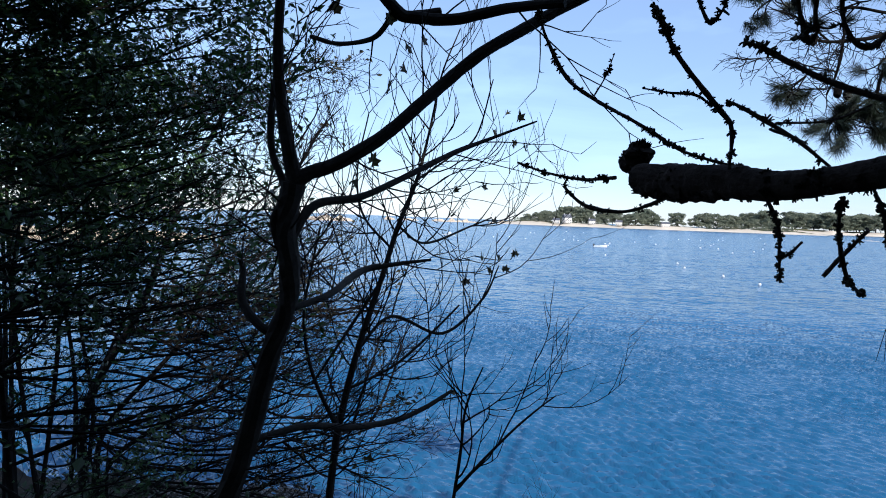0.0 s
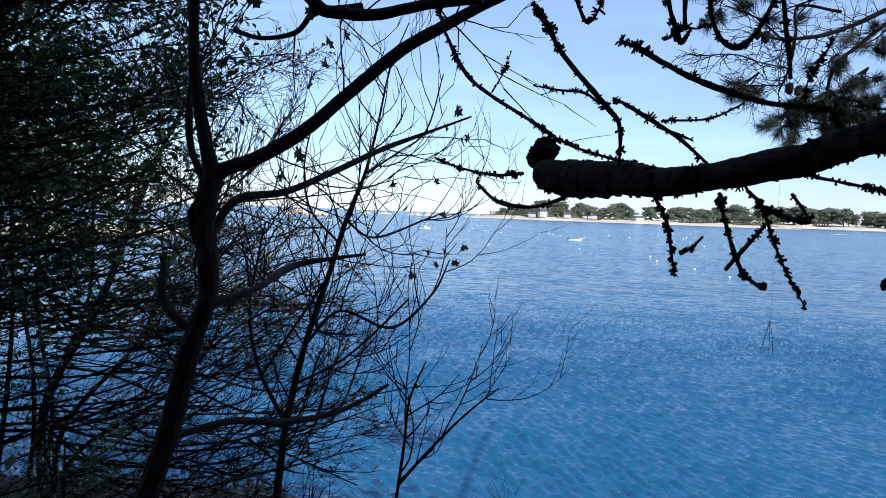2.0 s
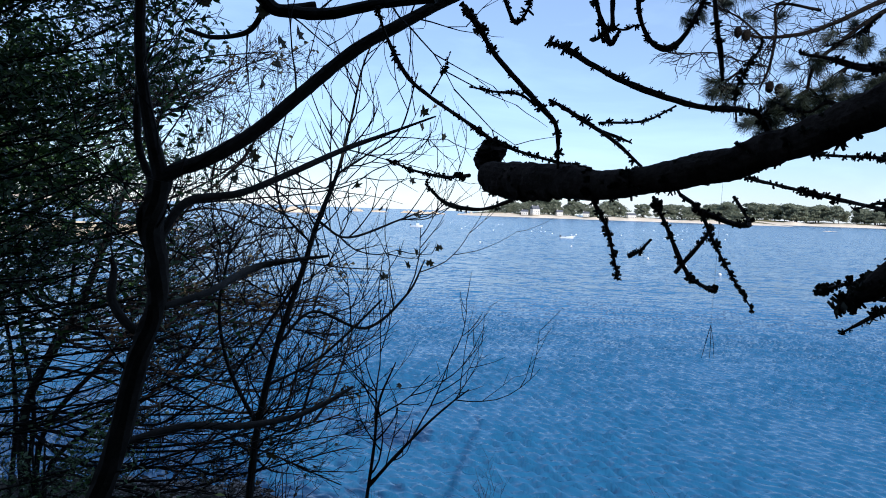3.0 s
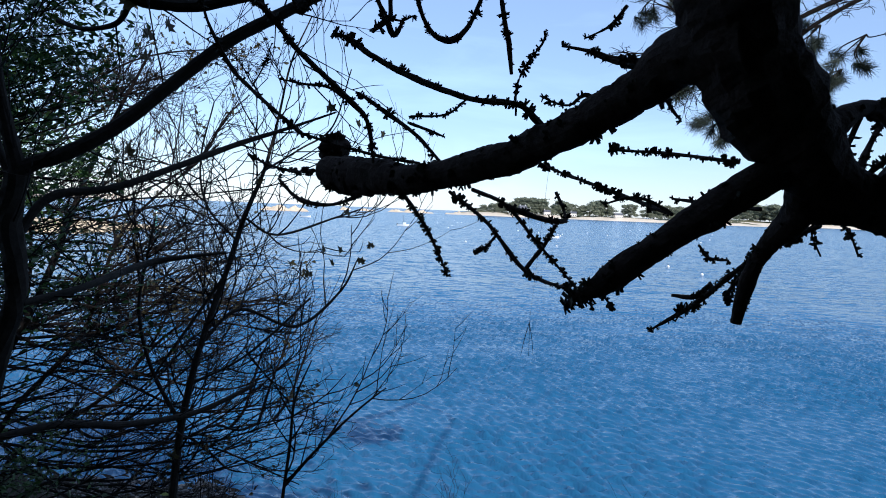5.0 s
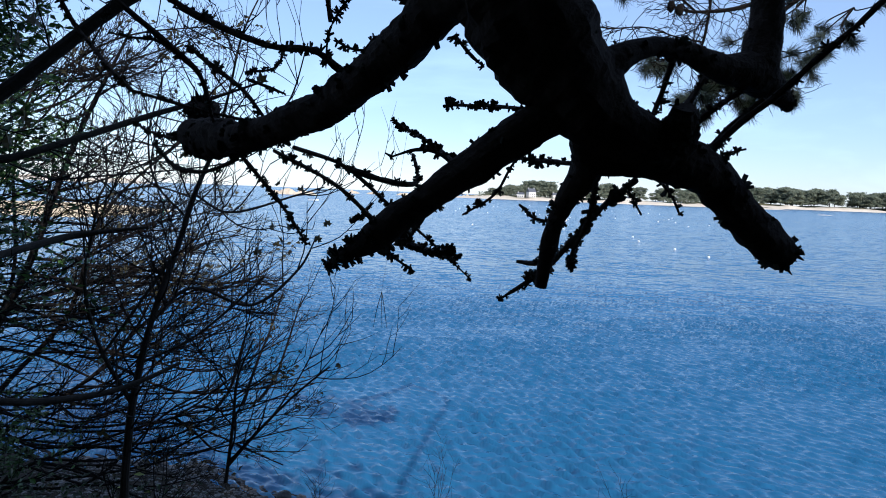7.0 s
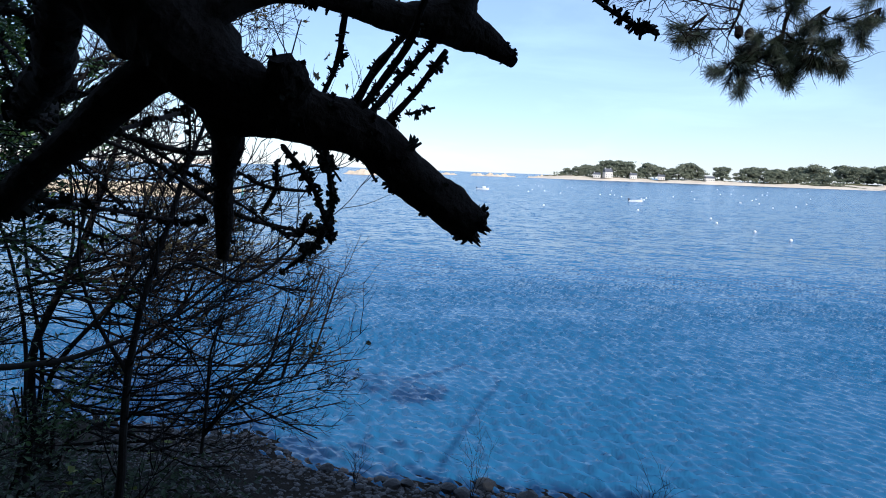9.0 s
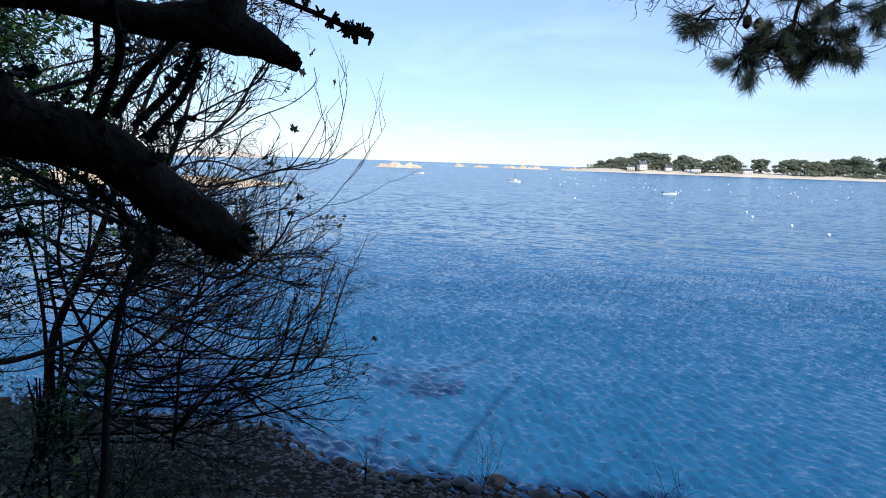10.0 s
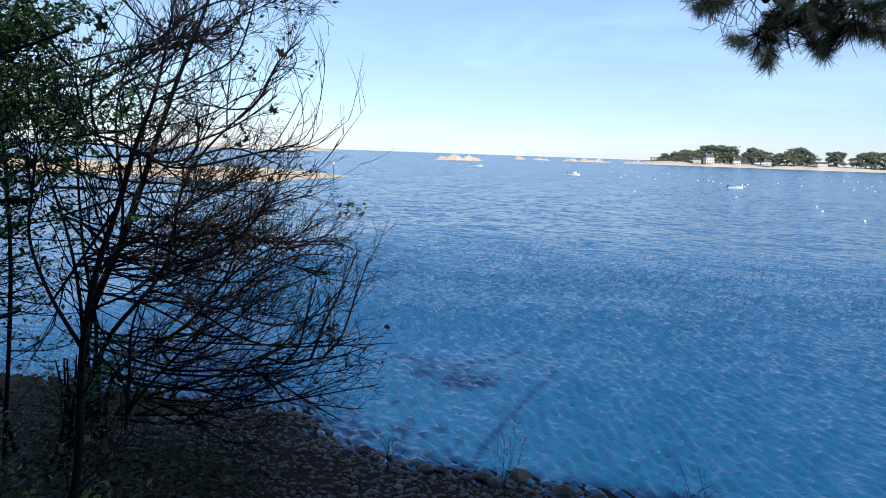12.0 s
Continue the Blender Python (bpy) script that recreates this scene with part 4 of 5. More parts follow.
    tagged(finish("dead_leaves", lv, lf, autumn_leaf, t, "last curled brown leaves"), kind="stuff")
    return t


shrub = bare_shrub((-7.3, 12.6, 0.6), 13, 142)
spray, tips = woody("leafy_spray", (-0.3, 6.4, 6.9), LEAFY_TWIGS, shaded_twig_bark, "thin sycamore twig holding a few curled dead leaves", "branch", 14, 2, 0.15, 0, 0.002, 0.1)
rng = random.Random(21)
for p in ((0.2, 2.95, 7.53), (0.14, 2.9, 7.38), (0.06, 2.9, 7.31), (0.14, 2.9, 7.48), (-0.03, 3.1, 7.01), (-0.1, 3.1, 6.91), (0.31, 4.0, 6.92), (-0.16, 2.8, 7.61), (0.06, 2.85, 7.59)):
    maple_leaf(rng, syc, p, 0.105, autumn_leaf)
for p in ((0.49, 5.3, 6.46), (0.61, 5.28, 6.45), (0.55, 5.3, 6.35), (0.37, 5.3, 6.26), (0.73, 4.2, 7.2), (0.68, 4.2, 7.38), (0.58, 5.82, 6.74), (-0.15, 4.0, 5.29), (0.77, 6.0, 6.46), (0.69, 6.0, 6.32)):
    maple_leaf(rng, sap, p, 0.11, autumn_leaf)
for p in ((0.76, 6.9, 7.51), (0.65, 6.57, 7.76), (0.55, 6.6, 7.57), (0.47, 6.6, 7.06), (0.18, 6.6, 6.8)):
    maple_leaf(rng, spray, p, 0.15, autumn_leaf)


def evergreen(name, place, reach, span, heights, count, label, seed, size, leafy):
    """A bush of long boughs that sweep out from its stems, with small oval leaves along the twigs."""
    rng = random.Random(seed)
    t = thing(name, place, label, "bush")
    base = Vector(place)
    stems = []
    for k in range(4):
        top = Vector((base.x + rng.uniform(-0.3, 0.6), base.y + rng.uniform(-0.4, 0.4), heights[1]))
        run = spline([(*(base + Vector((0.15 * k - 0.2, 0.1 * k, -0.1))), 0.032), (*(base.lerp(top, 0.5) + Vector((rng.uniform(-0.3, 0.3), rng.uniform(-0.2, 0.2), 0))), 0.03), (*top, 0.012)], 8)
        v, f = [], []
        tube(v, f, run, 7, 0.1, 12.0)
        finish("stem", v, f, shaded_twig_bark, t)
        stems.append(run)
    lv, lf = [], []
    for _ in range(count):
        run = rng.choice(stems)
        z = heights[0] + (heights[1] - heights[0]) * rng.random() ** 0.75
        a = min(run, key=lambda q: abs(q[0].z - z + 0.2))[0]
        tip = Vector((base.x + reach - rng.random() ** 1.4 * (reach + 0.8), base.y + rng.uniform(-span, span), z + rng.uniform(-0.2, 0.5)))
        mid = a.lerp(tip, 0.5) + Vector((0, rng.uniform(-0.15, 0.15), rng.uniform(-0.25, 0.1)))
        bough = spline([(*a, 0.014), (*mid, 0.009), (*tip, 0.004)], 8)
        v, f = [], []
        tube(v, f, bough, 5, 0.1, 14.0)
        ob = finish("bough", v, f, shaded_twig_bark, t)
        v, f = [], []
        out = (tip - mid).normalized()
        pts = []
        for _ in range(int((tip - a).length * 5.5) + 2):
            q = bough[int((0.15 + 0.85 * rng.random()) * (len(bough) - 1))]
            grow(rng, v, f, q[0].copy(), out * 0.6 + Vector((rng.uniform(-0.5, 0.7), rng.uniform(-0.7, 0.7), rng.uniform(-0.6, 0.8))), rng.uniform(0.25, 0.6), 0.0035, 1, 0.35, 0.03, 3, 3, None, 0.8, pts)
        tagged(finish("twig_growth", v, f, shaded_twig_bark, ob), kind="stuff")
        for q, d in pts:
            keep = leafy * min(1.0, max(0.1, -0.5 + (q.z - heights[0]) / (heights[1] - heights[0]) * 2.2))
            if noise.noise(q * 1.7) < -0.18:
                keep *= 0.25
            while keep > 0:
                if rng.random() < keep:
                    c = q + Vector((rng.gauss(0, 0.03), rng.gauss(0, 0.03), rng.gauss(0, 0.03)))
                    m = Euler((rng.uniform(-1, 1), rng.uniform(-1, 1), rng.uniform(0, 6.28))).to_matrix()
                    s = size * rng.uniform(0.6, 1.25)
                    n = len(lv)
                    lv += [tuple(c + m @ Vector(o) * s) for o in ((0, -0.6, 0), (0.27, -0.1, 0.09), (0, 0.65, -0.05), (-0.27, -0.1, 0.09), (0, 0, 0))]
                    lf += [(n, n + 1, n + 4), (n + 1, n + 2, n + 4), (n + 2, n + 3, n + 4), (n + 3, n, n + 4)]
                keep -= 1
    tagged(finish("foliage", lv, lf, evergreen_leaf, t), kind="stuff")
    return t


evergreen("evergreen_bush", (-3.2, 4.7, 3.3), 2.35, 0.7, (4.2, 9.2), 168, "tall dark evergreen bush with small glossy leaves", 31, 0.056, 2.35)
evergreen("evergreen_bush", (-6.0, 9.2, 1.6), 2.1, 1.0, (3.4, 8.8), 115, "dark evergreen bush behind bare twigs", 32, 0.09, 2.2)
evergreen("evergreen_bush", (-5.7, 10.2, ground_z(-5.7, 10.2)), 1.5, 0.8, (1.4, 3.0), 24, "low dark evergreen bush at the foot of the bare shrub", 33, 0.08, 1.2)
rng = random.Random(35)
v, f = [], []
for _ in range(15000):
    x, y = rng.uniform(-9, -1.4), rng.uniform(2.5, 13.2)
    if rng.random() < (x + 3.4) * 0.5 + max(0, y - 11.5) * 0.3:
        continue
    q = Vector((x, y, ground_z(x, y) + rng.random() ** 2 * (0.5 + 1.1 * max(0.0, 0.4 + noise.noise(Vector((x * 0.8, y * 0.8, 0)))))))
    m = Euler((rng.uniform(-0.8, 0.8), rng.uniform(-0.8, 0.8), rng.uniform(0, 6.28))).to_matrix()
    s = rng.uniform(0.05, 0.12)
    n = len(v)
    v += [tuple(q + m @ Vector(o) * s) for o in ((0, -0.7, 0), (0.4, 0, 0.1), (0, 0.7, 0), (-0.4, 0, 0.1))]
    f.append((n, n + 1, n + 2, n + 3))
tagged(finish("undergrowth", v, f, shaded_ivy_leaf), "ivy and low growth covering the bank, leaves coloured dark for shade", "undergrowth", kind="stuff")
bramble = thing("bramble", (-2.9, 8.0, 2.2), "bramble with a few yellow-green leaves on the bank", "plant")
v, f = [], []
lv, lf = [], []
for _ in range(7):
    tips = []
    grow(rng, v, f, Vector((-2.9, 8.0, ground_z(-2.9, 8.0) - 0.05)), Vector((rng.uniform(-0.7, 0.7), rng.uniform(-0.4, 0.4), 1)), rng.uniform(0.9, 1.6), 0.008, 1, 0.3, -0.05, 3, 4, tips)
    for p, d in tips:
        for _ in range(3):
            q = p + Vector((rng.gauss(0, 0.08), rng.gauss(0, 0.08), rng.gauss(0, 0.06)))
            m = Euler((rng.uniform(-0.9, 0.9), rng.uniform(-0.9, 0.9), rng.uniform(0, 6.28))).to_matrix()
            n = len(lv)
            lv += [tuple(q + m @ Vector(o) * 0.09) for o in ((0, -0.7, 0), (0.45, 0, 0.12), (0, 0.8, 0), (-0.45, 0, 0.12))]
            lf.append((n, n + 1, n + 2, n + 3))
finish("stem", v, f, shaded_twig_bark, bramble)
tagged(finish("foliage", lv, lf, bramble_leaf, bramble), kind="stuff")

# ---- islands, rocks and houses across the bay ----
def blob_rock(name, place, size, seed, label, material=granite_mat, group=""):
    rng = random.Random(seed)
    bm = bmesh.new()
    bmesh.ops.create_grid(bm, x_segments=44, y_segments=12, size=1.0)
    for q in bm.verts:
        edge = max(0.0, 1 - abs(q.co.x) ** 2.4) * max(0.0, 1 - abs(q.co.y) ** 2.0)
        p3 = Vector((q.co.x * size[0] * 0.11, q.co.y * size[1] * 0.11, seed))
        h = 0.55 + 0.9 * noise.noise(p3) + 0.55 * noise.noise(p3 * 2.6) + 0.3 * abs(noise.noise(p3 * 7))
        q.co = Vector((q.co.x * size[0], q.co.y * size[1], max(-0.3, edge ** 0.6 * h * size[2]) - 0.25))
    ob = part(name, bm, material, None)
    ob.location = place
    return tagged(ob, label, "rock", group)


def far_pine(rng, proto_name, height, width):
    """A maritime pine seen across water: bare trunk, limbs, and a flat-topped crown of many clumps."""
    t = thing(proto_name, (0, 0, 0), "green flat-topped pine on the low island, crown colour paled for haze", "tree", "island pines")
    v, f = [], []
    tube(v, f, spline([(0, 0, 0, 0.5), (0.4, 0, height * 0.35, 0.4), (0.2, 0, height * 0.75, 0.22)], 4), 6, 0.15, 1.0)
    for _ in range(7):
        z = height * rng.uniform(0.3, 0.6)
        a = rng.uniform(0, 6.28)
        e = Vector((math.cos(a) * width * 0.35, math.sin(a) * width * 0.35, z + height * 0.22))
        rod(v, f, Vector((0.3, 0, z)), e, 0.22, 0.08, 4)
    finish("trunk", v, f, pine_bark, t)
    lv, lf = [], []
    for _ in range(44):
        a, r = rng.uniform(0, 6.28), math.sqrt(rng.random()) * width * 0.5
        c = Vector((math.cos(a) * r, math.sin(a) * r, height * (0.93 - 0.36 * (2 * r / width) ** 2 * rng.uniform(0.3, 1) - 0.58 * rng.random() ** 1.3)))
        for _ in range(52):
            q = c + Vector((rng.gauss(0, width * 0.07), rng.gauss(0, width * 0.07), rng.gauss(0, height * 0.035)))
            m = Euler((rng.uniform(0, 6.28), rng.uniform(0, 6.28), rng.uniform(0, 6.28))).to_matrix()
            s = rng.uniform(0.7, 1.5)
            n = len(lv)
            lv += [tuple(q + m @ Vector(o) * s) for o in ((-0.6, -0.5, 0), (0.7, -0.4, 0.2), (0.1, 0.8, 0), (0, 0, 0.6))]
            lf += [(n, n + 1, n + 2), (n, n + 1, n + 3), (n + 1, n + 2, n + 3), (n + 2, n, n + 3)]
    finish("crown", lv, lf, hazed_far_leaf, t)
    return t


def low_land(name, x0, x1, y0, depth, height, seed, label, top, beach=0.25):
    """A low strip of land with a pale beach in front and turf behind."""
    xs = np.linspace(x0, x1, 90)
    us = np.linspace(0, 1, 14)
    verts, faces = [], []
    for u in us:
        for x in xs:
            e = min(1.0, (x - x0) / (0.12 * (x1 - x0)), (x1 - x) / (0.12 * (x1 - x0)))
            n1 = noise.noise(Vector((x * 0.03, seed, u * 2)))
            n2 = noise.noise(Vector((x * 0.25, u * 6, seed)))
            z = height * max(0.0, e) ** 0.5 * math.sin(min(u, 1) * math.pi) ** 0.5 * (0.75 + 0.5 * n1 + 0.2 * n2)
            verts.append((x, y0 + u * depth + 8 * n1, z - 0.2))
    w = len(xs)
    faces = [(j * w + i, j * w + i + 1, (j + 1) * w + i + 1, (j + 1) * w + i) for j in range(len(us) - 1) for i in range(w - 1)]
    ob = finish(name, verts, faces, sand_mat, smooth=False)
    ob.data.materials.append(top)
    for p in ob.data.polygons:
        if p.center.y > y0 + depth * beach:
            p.material_index = 1
    return tagged(ob, label, "island", kind="structure")


rng = random.Random(5)
low_land("backdrop_island", 5, 480, 975, 90, 6.5, 1.5, "low sandy island with turf and pines across the bay", island_turf, 0.3)
low_land("backdrop_coast", 380, 1500, 1250, 140, 9.0, 4.5, "distant wooded shore with a pale beach", island_turf)
low_land("backdrop_headland", -1300, -640, 1400, 120, 13.0, 8.5, "distant rocky headland in sunlight", granite_mat)
low_land("backdrop_sandbar", -360, -60, 112, 60, 1.9, 12.5, "pale sandbar running out into the bay", sandbar_mat, 0.0)
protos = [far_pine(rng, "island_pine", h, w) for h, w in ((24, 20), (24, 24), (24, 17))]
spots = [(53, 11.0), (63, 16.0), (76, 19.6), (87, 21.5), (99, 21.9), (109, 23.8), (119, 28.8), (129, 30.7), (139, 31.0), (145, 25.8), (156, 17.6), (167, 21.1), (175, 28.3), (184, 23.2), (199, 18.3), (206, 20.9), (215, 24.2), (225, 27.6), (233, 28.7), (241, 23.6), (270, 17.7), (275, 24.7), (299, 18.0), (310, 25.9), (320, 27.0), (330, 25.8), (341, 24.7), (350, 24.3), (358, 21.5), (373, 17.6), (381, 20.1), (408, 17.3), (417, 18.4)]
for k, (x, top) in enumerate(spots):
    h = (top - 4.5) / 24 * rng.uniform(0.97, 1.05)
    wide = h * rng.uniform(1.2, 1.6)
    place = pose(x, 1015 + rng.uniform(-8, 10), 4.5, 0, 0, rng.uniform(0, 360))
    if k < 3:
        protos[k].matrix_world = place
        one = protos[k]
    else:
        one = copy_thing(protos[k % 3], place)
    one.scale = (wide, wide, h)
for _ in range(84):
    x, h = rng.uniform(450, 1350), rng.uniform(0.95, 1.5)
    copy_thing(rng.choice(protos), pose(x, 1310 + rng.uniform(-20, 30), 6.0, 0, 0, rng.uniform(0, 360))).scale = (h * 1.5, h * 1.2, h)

v, f = [], []
for _ in range(2600):
    x = rng.uniform(40, 440)
    if noise.noise(Vector((x * 0.03, 2.2, 0))) < -0.15:
        continue
    q = Vector((x, 1000 + rng.uniform(0, 25), 4.0 + rng.random() ** 1.5 * 5.5))
    m = Euler((rng.uniform(0, 6.28), rng.uniform(0, 6.28), rng.uniform(0, 6.28))).to_matrix()
    k = rng.uniform(0.8, 1.8)
    n = len(v)
    v += [tuple(q + m @ Vector(o) * k) for o in ((-0.6, -0.5, 0), (0.7, -0.4, 0.2), (0.1, 0.8, 0), (0, 0, 0.6))]
    f += [(n, n + 1, n + 2), (n, n + 1, n + 3), (n + 1, n + 2, n + 3), (n + 2, n, n + 3)]
tagged(finish("island_scrub", v, f, hazed_far_leaf), "low green scrub between the island pines, colour paled for haze", "scrub", kind="stuff")

blob_rock("rocky_islet", (-137, 600, 0), (21, 9, 5.0), 2, "sunlit pale granite islet awash in the bay")
for k, (x, y, sx, h) in enumerate(((-140, 1000, 8, 8), (-109, 1000, 12, 7), (-44, 1000, 32, 9), (28, 1000, 24, 9), (-72, 1010, 7, 9), (300, 560, 6, 1.6))):
    blob_rock("rocky_islet", (x, y, 0), (sx, 8, h * 0.55), 20 + k, "low pale granite rocks in the bay")


def house(place, size, turn, chimneys=1):
    w, d, h = size
    t = thing("house", place, "pale-walled house with a slate roof among island pines", "house", "island houses")
    bm = bmesh.new()
    bmesh.ops.create_cube(bm, size=1, matrix=Matrix.Translation((0, 0, h / 2)) @ Matrix.Diagonal((w, d, h, 1)))
    part("wall", bm, wall_mat, t).parent = t
    r = h * 0.62
    v = [(-w / 2 - .3, -d / 2 - .4, h), (w / 2 + .3, -d / 2 - .4, h), (w / 2 + .3, d / 2 + .4, h), (-w / 2 - .3, d / 2 + .4, h), (-w / 2 - .3, 0, h + r), (w / 2 + .3, 0, h + r)]
    finish("roof", v, [(0, 1, 5, 4), (2, 3, 4, 5), (0, 4, 3), (1, 2, 5), (0, 3, 2, 1)], slate_mat, t)
    for k in range(chimneys):
        bm = bmesh.new()
        bmesh.ops.create_cube(bm, size=1, matrix=Matrix.Translation(((k * 2 - 1) * w * 0.38, 0, h + r)) @ Matrix.Diagonal((0.8, 1.2, 2.4, 1)))
        part("chimney", bm, wall_mat, t)
    for fl in range(max(1, int(h / 2.8))):
        for k in range(max(2, int(w / 3))):
            bm = bmesh.new()
            bmesh.ops.create_cube(bm, size=1, matrix=Matrix.Translation((-w / 2 + (k + 0.5) * w / max(2, int(w / 3)), -d / 2, 1.5 + fl * 2.8)) @ Matrix.Diagonal((1.0, 0.12, 1.4, 1)))
            part("window", bm, dark_trim, t)
    for o in t.children:
        o.matrix_parent_inverse = Matrix()
    t.rotation_euler = (0, 0, radians(turn))
    return t


house((115, 990, 4.0), (11, 9, 8.0), 20, 2)
house((100, 985, 3.5), (9, 8, 4.5), -15)
house((150, 990, 3.8), (9, 7, 5.0), 5)
house((188, 990, 3.8), (9, 7, 4.5), -8)
house((254, 995, 3.8), (12, 7, 4.5), 0)


def boat(place, length, turn, label, mast=False):
    t = thing("boat", place, label, "boat")
    v, f = [], []
    n = 9
    for i in range(n):
        u = i / (n - 1)
        w = length * 0.18 * math.sin(min(1.0, u * 1.25 + 0.25) * math.pi * 0.5) * (1 - max(0, (u - 0.55) / 0.45) ** 2)
        sheer = length * (0.1 + 0.07 * u * u)
        for s, z in ((-1, sheer), (-0.7, -0.05), (0, -0.12), (0.7, -0.05), (1, sheer), (0.85, sheer), (0, length * 0.03), (-0.85, sheer)):
            v.append(((u - 0.5) * length, s * max(w, 0.01), z))
    for i in range(n - 1):
        for k in range(8):
            a, b_ = i * 8 + k, i * 8 + (k + 1) % 8
            f.append((a, b_, b_ + 8, a + 8))
    f.append(tuple(range(8)))
    finish("hull", v, f, white_paint, t)
    bm = bmesh.new()
    bmesh.ops.create_cube(bm, size=1, matrix=Matrix.Translation((-length * 0.12, 0, length * 0.12)) @ Matrix.Diagonal((length * 0.05, length * 0.3, 0.05, 1)))
    part("thwart", bm, dark_trim, t)
    bm = bmesh.new()
    bmesh.ops.create_cube(bm, size=1, matrix=Matrix.Translation((-length * 0.5, 0, length * 0.14)) @ Matrix.Diagonal((0.35, 0.3, 0.7, 1)))
    part("outboard_motor", bm, dark_trim, t)
    if mast:
        v, f = [], []
        rod(v, f, Vector((0, 0, 0)), Vector((0, 0, length * 0.9)), 0.06, 0.04, 6)
        finish("mast", v, f, dark_trim, t)
        bm = bmesh.new()
        bmesh.ops.create_cube(bm, size=1, matrix=Matrix.Translation((length * 0.1, 0, length * 0.2)) @ Matrix.Diagonal((length * 0.25, length * 0.22, length * 0.16, 1)))
        bmesh.ops.bevel(bm, geom=bm.edges[:], offset=0.08, segments=2, affect="EDGES")
        part("cabin", bm, white_paint, t)
    for o in t.children:
        o.matrix_parent_inverse = Matrix()
    t.rotation_euler = (0, 0, radians(turn))
    return t


boat((32.5, 194, 0.0), 3.9, 12, "small white open boat moored in the bay")
boat((-13.3, 258, 0.0), 4.6, -5, "small white motor boat with a short mast", True)
boat((-68.5, 352, 0.0), 5.5, -8, "white boat lying off the islet")

buoy = thing("mooring_buoy", (34.4, 123.5, 0.0), "round white mooring buoy floating on the bay", "buoy", "mooring buoys")
bm = bmesh.new()
bmesh.ops.create_icosphere(bm, subdivisions=2, radius=0.2, matrix=Matrix.Translation((0, 0, 0.1)))
part("float", bm, white_paint, buoy).matrix_parent_inverse = Matrix()
v, f = [], []
rod(v, f, Vector((0, 0, 0.3)), Vector((0, 0, 0.44)), 0.04, 0.04, 6)
finish("ring", v, f, dark_trim, buoy).matrix_parent_inverse = Matrix()
rng = random.Random(77)
for x, y in ((32.2, 111.4), (25.4, 144.2), (6.5, 148.2), (14.9, 248), (9.8, 269), (41, 319), (33.6, 249), (33.9, 233), (32.7, 254), (33, 95.8), (33.3, 84), (65.3, 185)):
    copy_thing(buoy, pose(x, y, 0))
for _ in range(38):
    y = rng.uniform(190, 520)
    x = -0.02 * y + rng.uniform(0.0, 0.42) * y
    copy_thing(buoy, pose(x, y, 0)).scale = (1.1, 1.1, 1.1)

pole = thing("channel_marker", (-58.1, 143.4, -0.5), "thin green and white channel marker pole by the sandbar", "marker")
v, f = [], []
rod(v, f, Vector((-58.1, 143.4, -0.5)), Vector((-58.1, 143.4, 4.3)), 0.16, 0.14, 8)
finish("post", v, f, green_paint, pole)
v, f = [], []
rod(v, f, Vector((-58.1, 143.4, 3.2)), Vector((-58.1, 143.4, 4.0)), 0.2, 0.2, 8)
finish("band", v, f, white_paint, pole)

# ---- unseen wood added behind the path to shade the foreground ----
rng = random.Random(91)
wood = thing("wood", (0, -9, 9), "unseen dense wood added on the bank behind the path to shade the foreground", "wood", kind="stuff")
v, f = [], []
for _ in range(46000):
    x, y = rng.uniform(-22, 32), rng.uniform(-15, -2.8)
    # foliage height follows the sun's slope, so its shadow stops at the shore
    z = ground_z(x, y) + 0.2 + rng.random() * ((14.0 - y) * 0.77 - ground_z(x, y))
    m = Euler((rng.uniform(0, 6.28), rng.uniform(0, 6.28), rng.uniform(0, 6.28))).to_matrix()
    s = rng.uniform(0.4, 0.8)
    n = len(v)
    v += [tuple(Vector((x, y, z)) + m @ Vector(o) * s) for o in ((-1, -0.6, 0), (1, -0.6, 0), (0, 1, 0.2))]
    f.append((n, n + 1, n + 2))
tagged(finish("foliage", v, f, evergreen_leaf, wood), kind="stuff")
# unseen crown above the path, added to the pine to block sun and sky
v, f = [], []
for _ in range(5500):
    a, r = rng.uniform(0, 6.28), math.sqrt(rng.random()) * 7.5
    q = Vector((2.0 + math.cos(a) * r * 1.3, -4.2 + math.sin(a) * r * 0.75, 12.5 + rng.gauss(0, 0.9) - r * 0.1))
    m = Euler((rng.uniform(0, 6.28), rng.uniform(0, 6.28), rng.uniform(0, 6.28))).to_matrix()
    s = rng.uniform(0.15, 0.3)
    n = len(v)
    v += [tuple(q + m @ Vector(o) * s) for o in ((-1, -0.5, 0), (1, -0.5, 0), (0, 1, 0.2))]
    f.append((n, n + 1, n + 2))
finish("crown", v, f, shaded_needle_mat, pine)

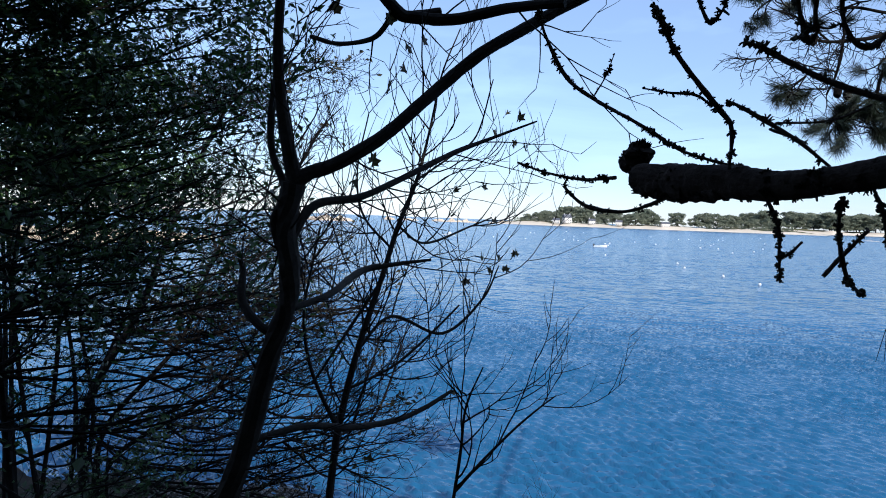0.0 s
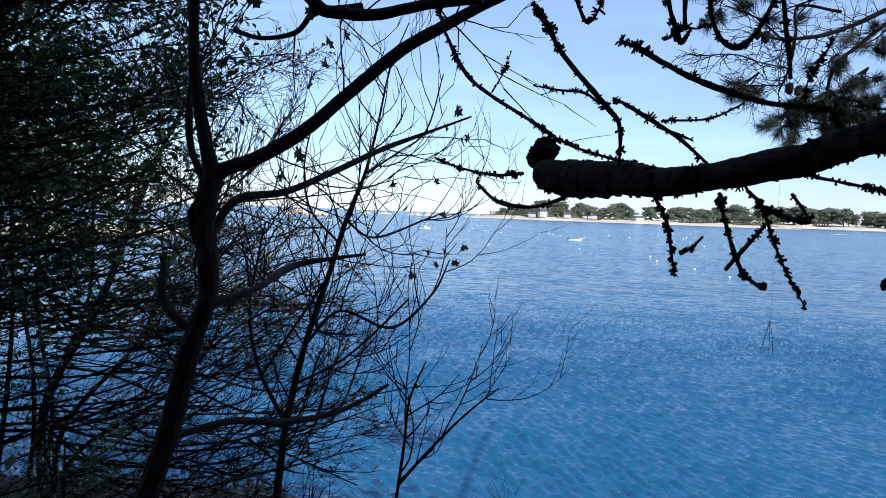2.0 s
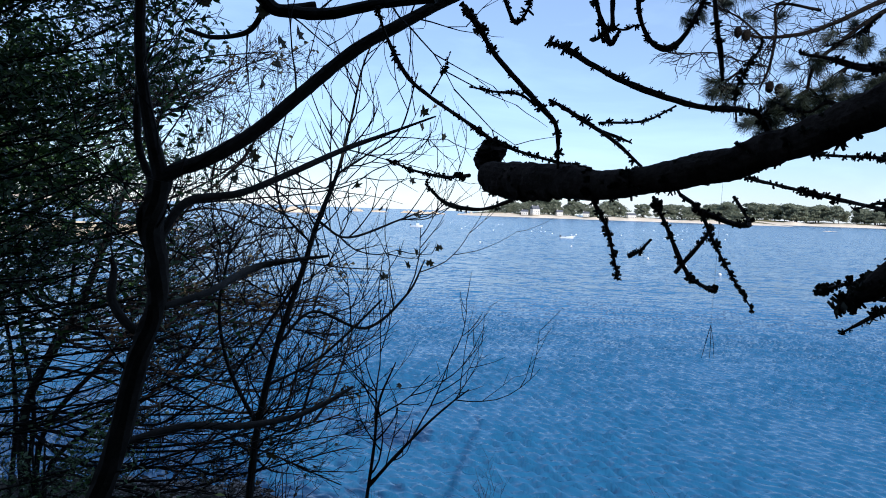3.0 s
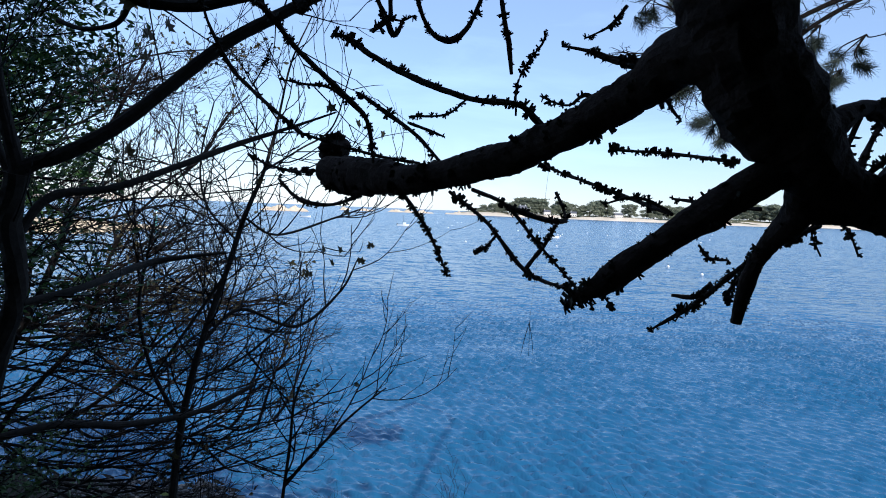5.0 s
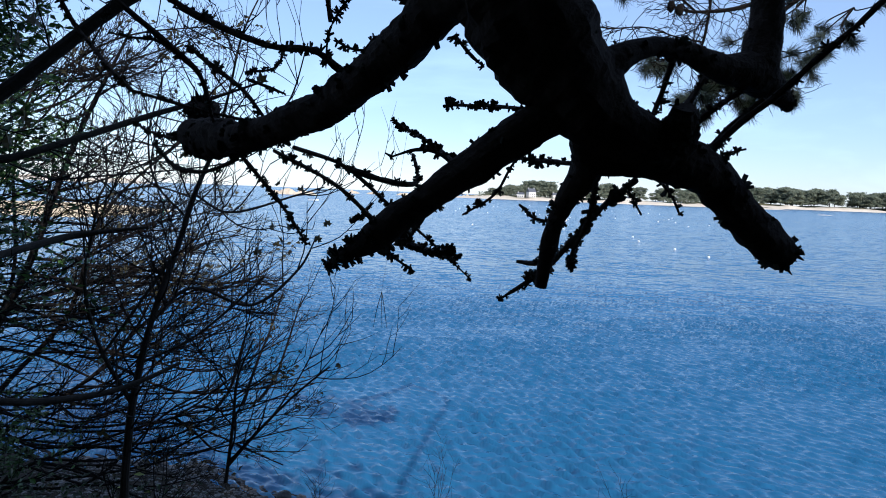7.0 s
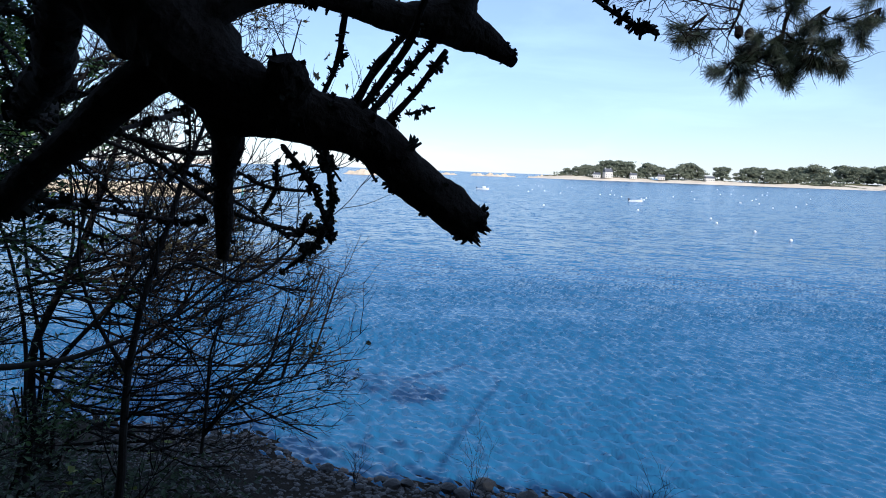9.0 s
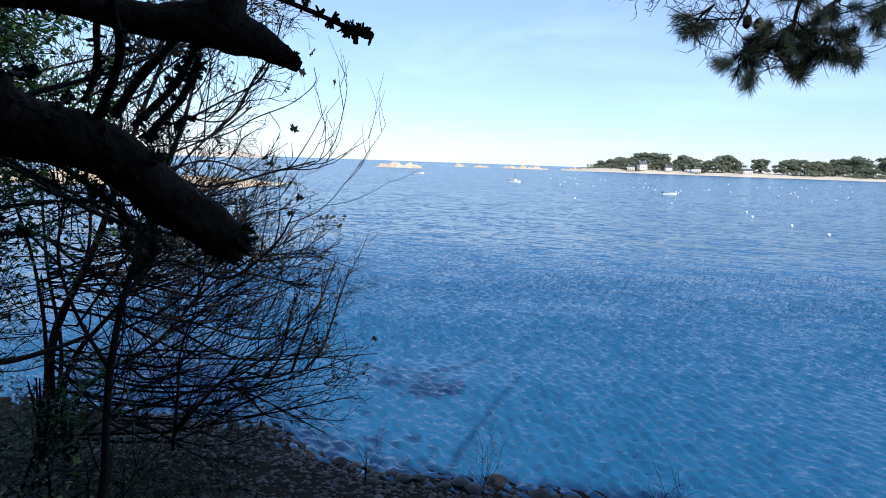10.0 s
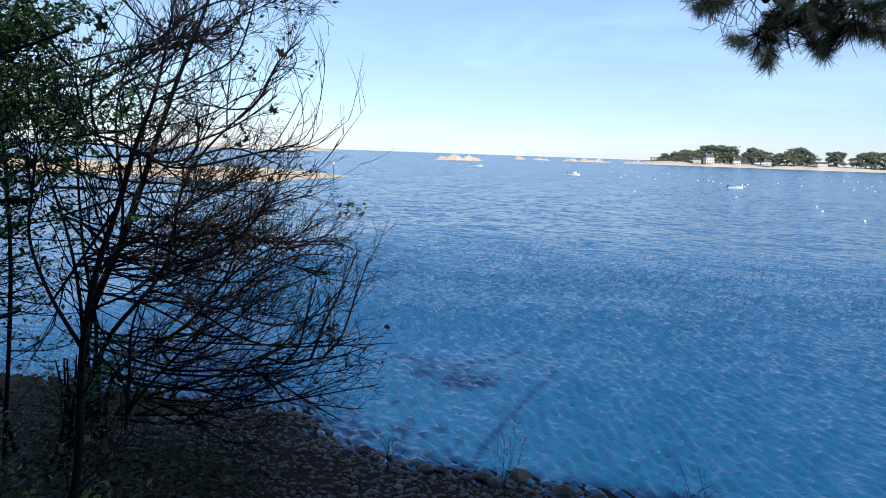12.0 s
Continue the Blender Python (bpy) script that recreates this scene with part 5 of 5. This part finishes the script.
# ---- stones at the water's edge ----
rng = random.Random(55)
stones = [stone_mesh(rng, "stone") for _ in range(8)]
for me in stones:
    me.materials.append(shaded_wet_stone_mat)
for x, y, s in ((1.95, 14.6, 0.26), (1.5, 14.1, 0.2), (2.9, 14.2, 0.24), (0.3, 14.3, 0.16), (-0.3, 14.4, 0.15), (0.9, 14.1, 0.14), (1.2, 14.3, 0.2), (-1.6, 14.7, 0.17), (3.6, 14.0, 0.2), (0.0, 14.2, 0.2)):
    ob = new("stone", rng.choice(stones))
    ob.matrix_world = pose(x, y, max(ground_z(x, y), -0.05) + 0.03, 0, 0, rng.uniform(0, 360)) @ Matrix.Scale(s, 4)
    tagged(ob, "wet rounded stone at the water's edge, coloured darker for shade", "stone", "shore stones")
v, f = [], []
ico = bmesh.new()
bmesh.ops.create_icosphere(ico, subdivisions=1, radius=1.0)
iv, iface = [q.co.copy() for q in ico.verts], [tuple(q.index for q in p.verts) for p in ico.faces]
ico.free()
for _ in range(5200):
    x = rng.uniform(-7, 5)
    y = shore_y(x) + 0.4 - rng.random() ** 1.4 * 8
    s = rng.uniform(0.02, 0.07) * (1.8 if rng.random() < 0.08 else 1)
    z = ground_z(x, y)
    m = Euler((rng.uniform(-0.3, 0.3), rng.uniform(-0.3, 0.3), rng.uniform(0, 6.28))).to_matrix() @ Matrix.Diagonal((s * rng.uniform(0.8, 1.5), s, s * 0.55))
    n = len(v)
    v += [tuple(Vector((x, y, z)) + m @ q * rng.uniform(0.88, 1.1)) for q in iv]
    f += [tuple(n + i for i in p) for p in iface]
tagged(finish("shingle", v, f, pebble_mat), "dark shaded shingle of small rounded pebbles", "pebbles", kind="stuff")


def sprig(place, height, lean, seed):
    rng = random.Random(seed)
    v, f = [], []
    for _ in range(5):
        grow(rng, v, f, Vector(place), Vector((lean + rng.uniform(-0.25, 0.25), rng.uniform(-0.2, 0.2), 1)), height * rng.uniform(0.5, 1.0), 0.007, 2, 0.22, 0.1, 3, 4)
    return tagged(finish("dry_sprig", v, f, shaded_twig_bark), "thin leafless sprig rising from the beach edge", "plant")


for x, y, h, l, s in ((1.7, 13.9, 1.3, 0.3, 1), (-0.8, 14.0, 0.9, 0.15, 2), (5.2, 13.2, 1.1, 0.2, 3)):
    sprig((x, y, ground_z(x, y) - 0.05), h, l, s)
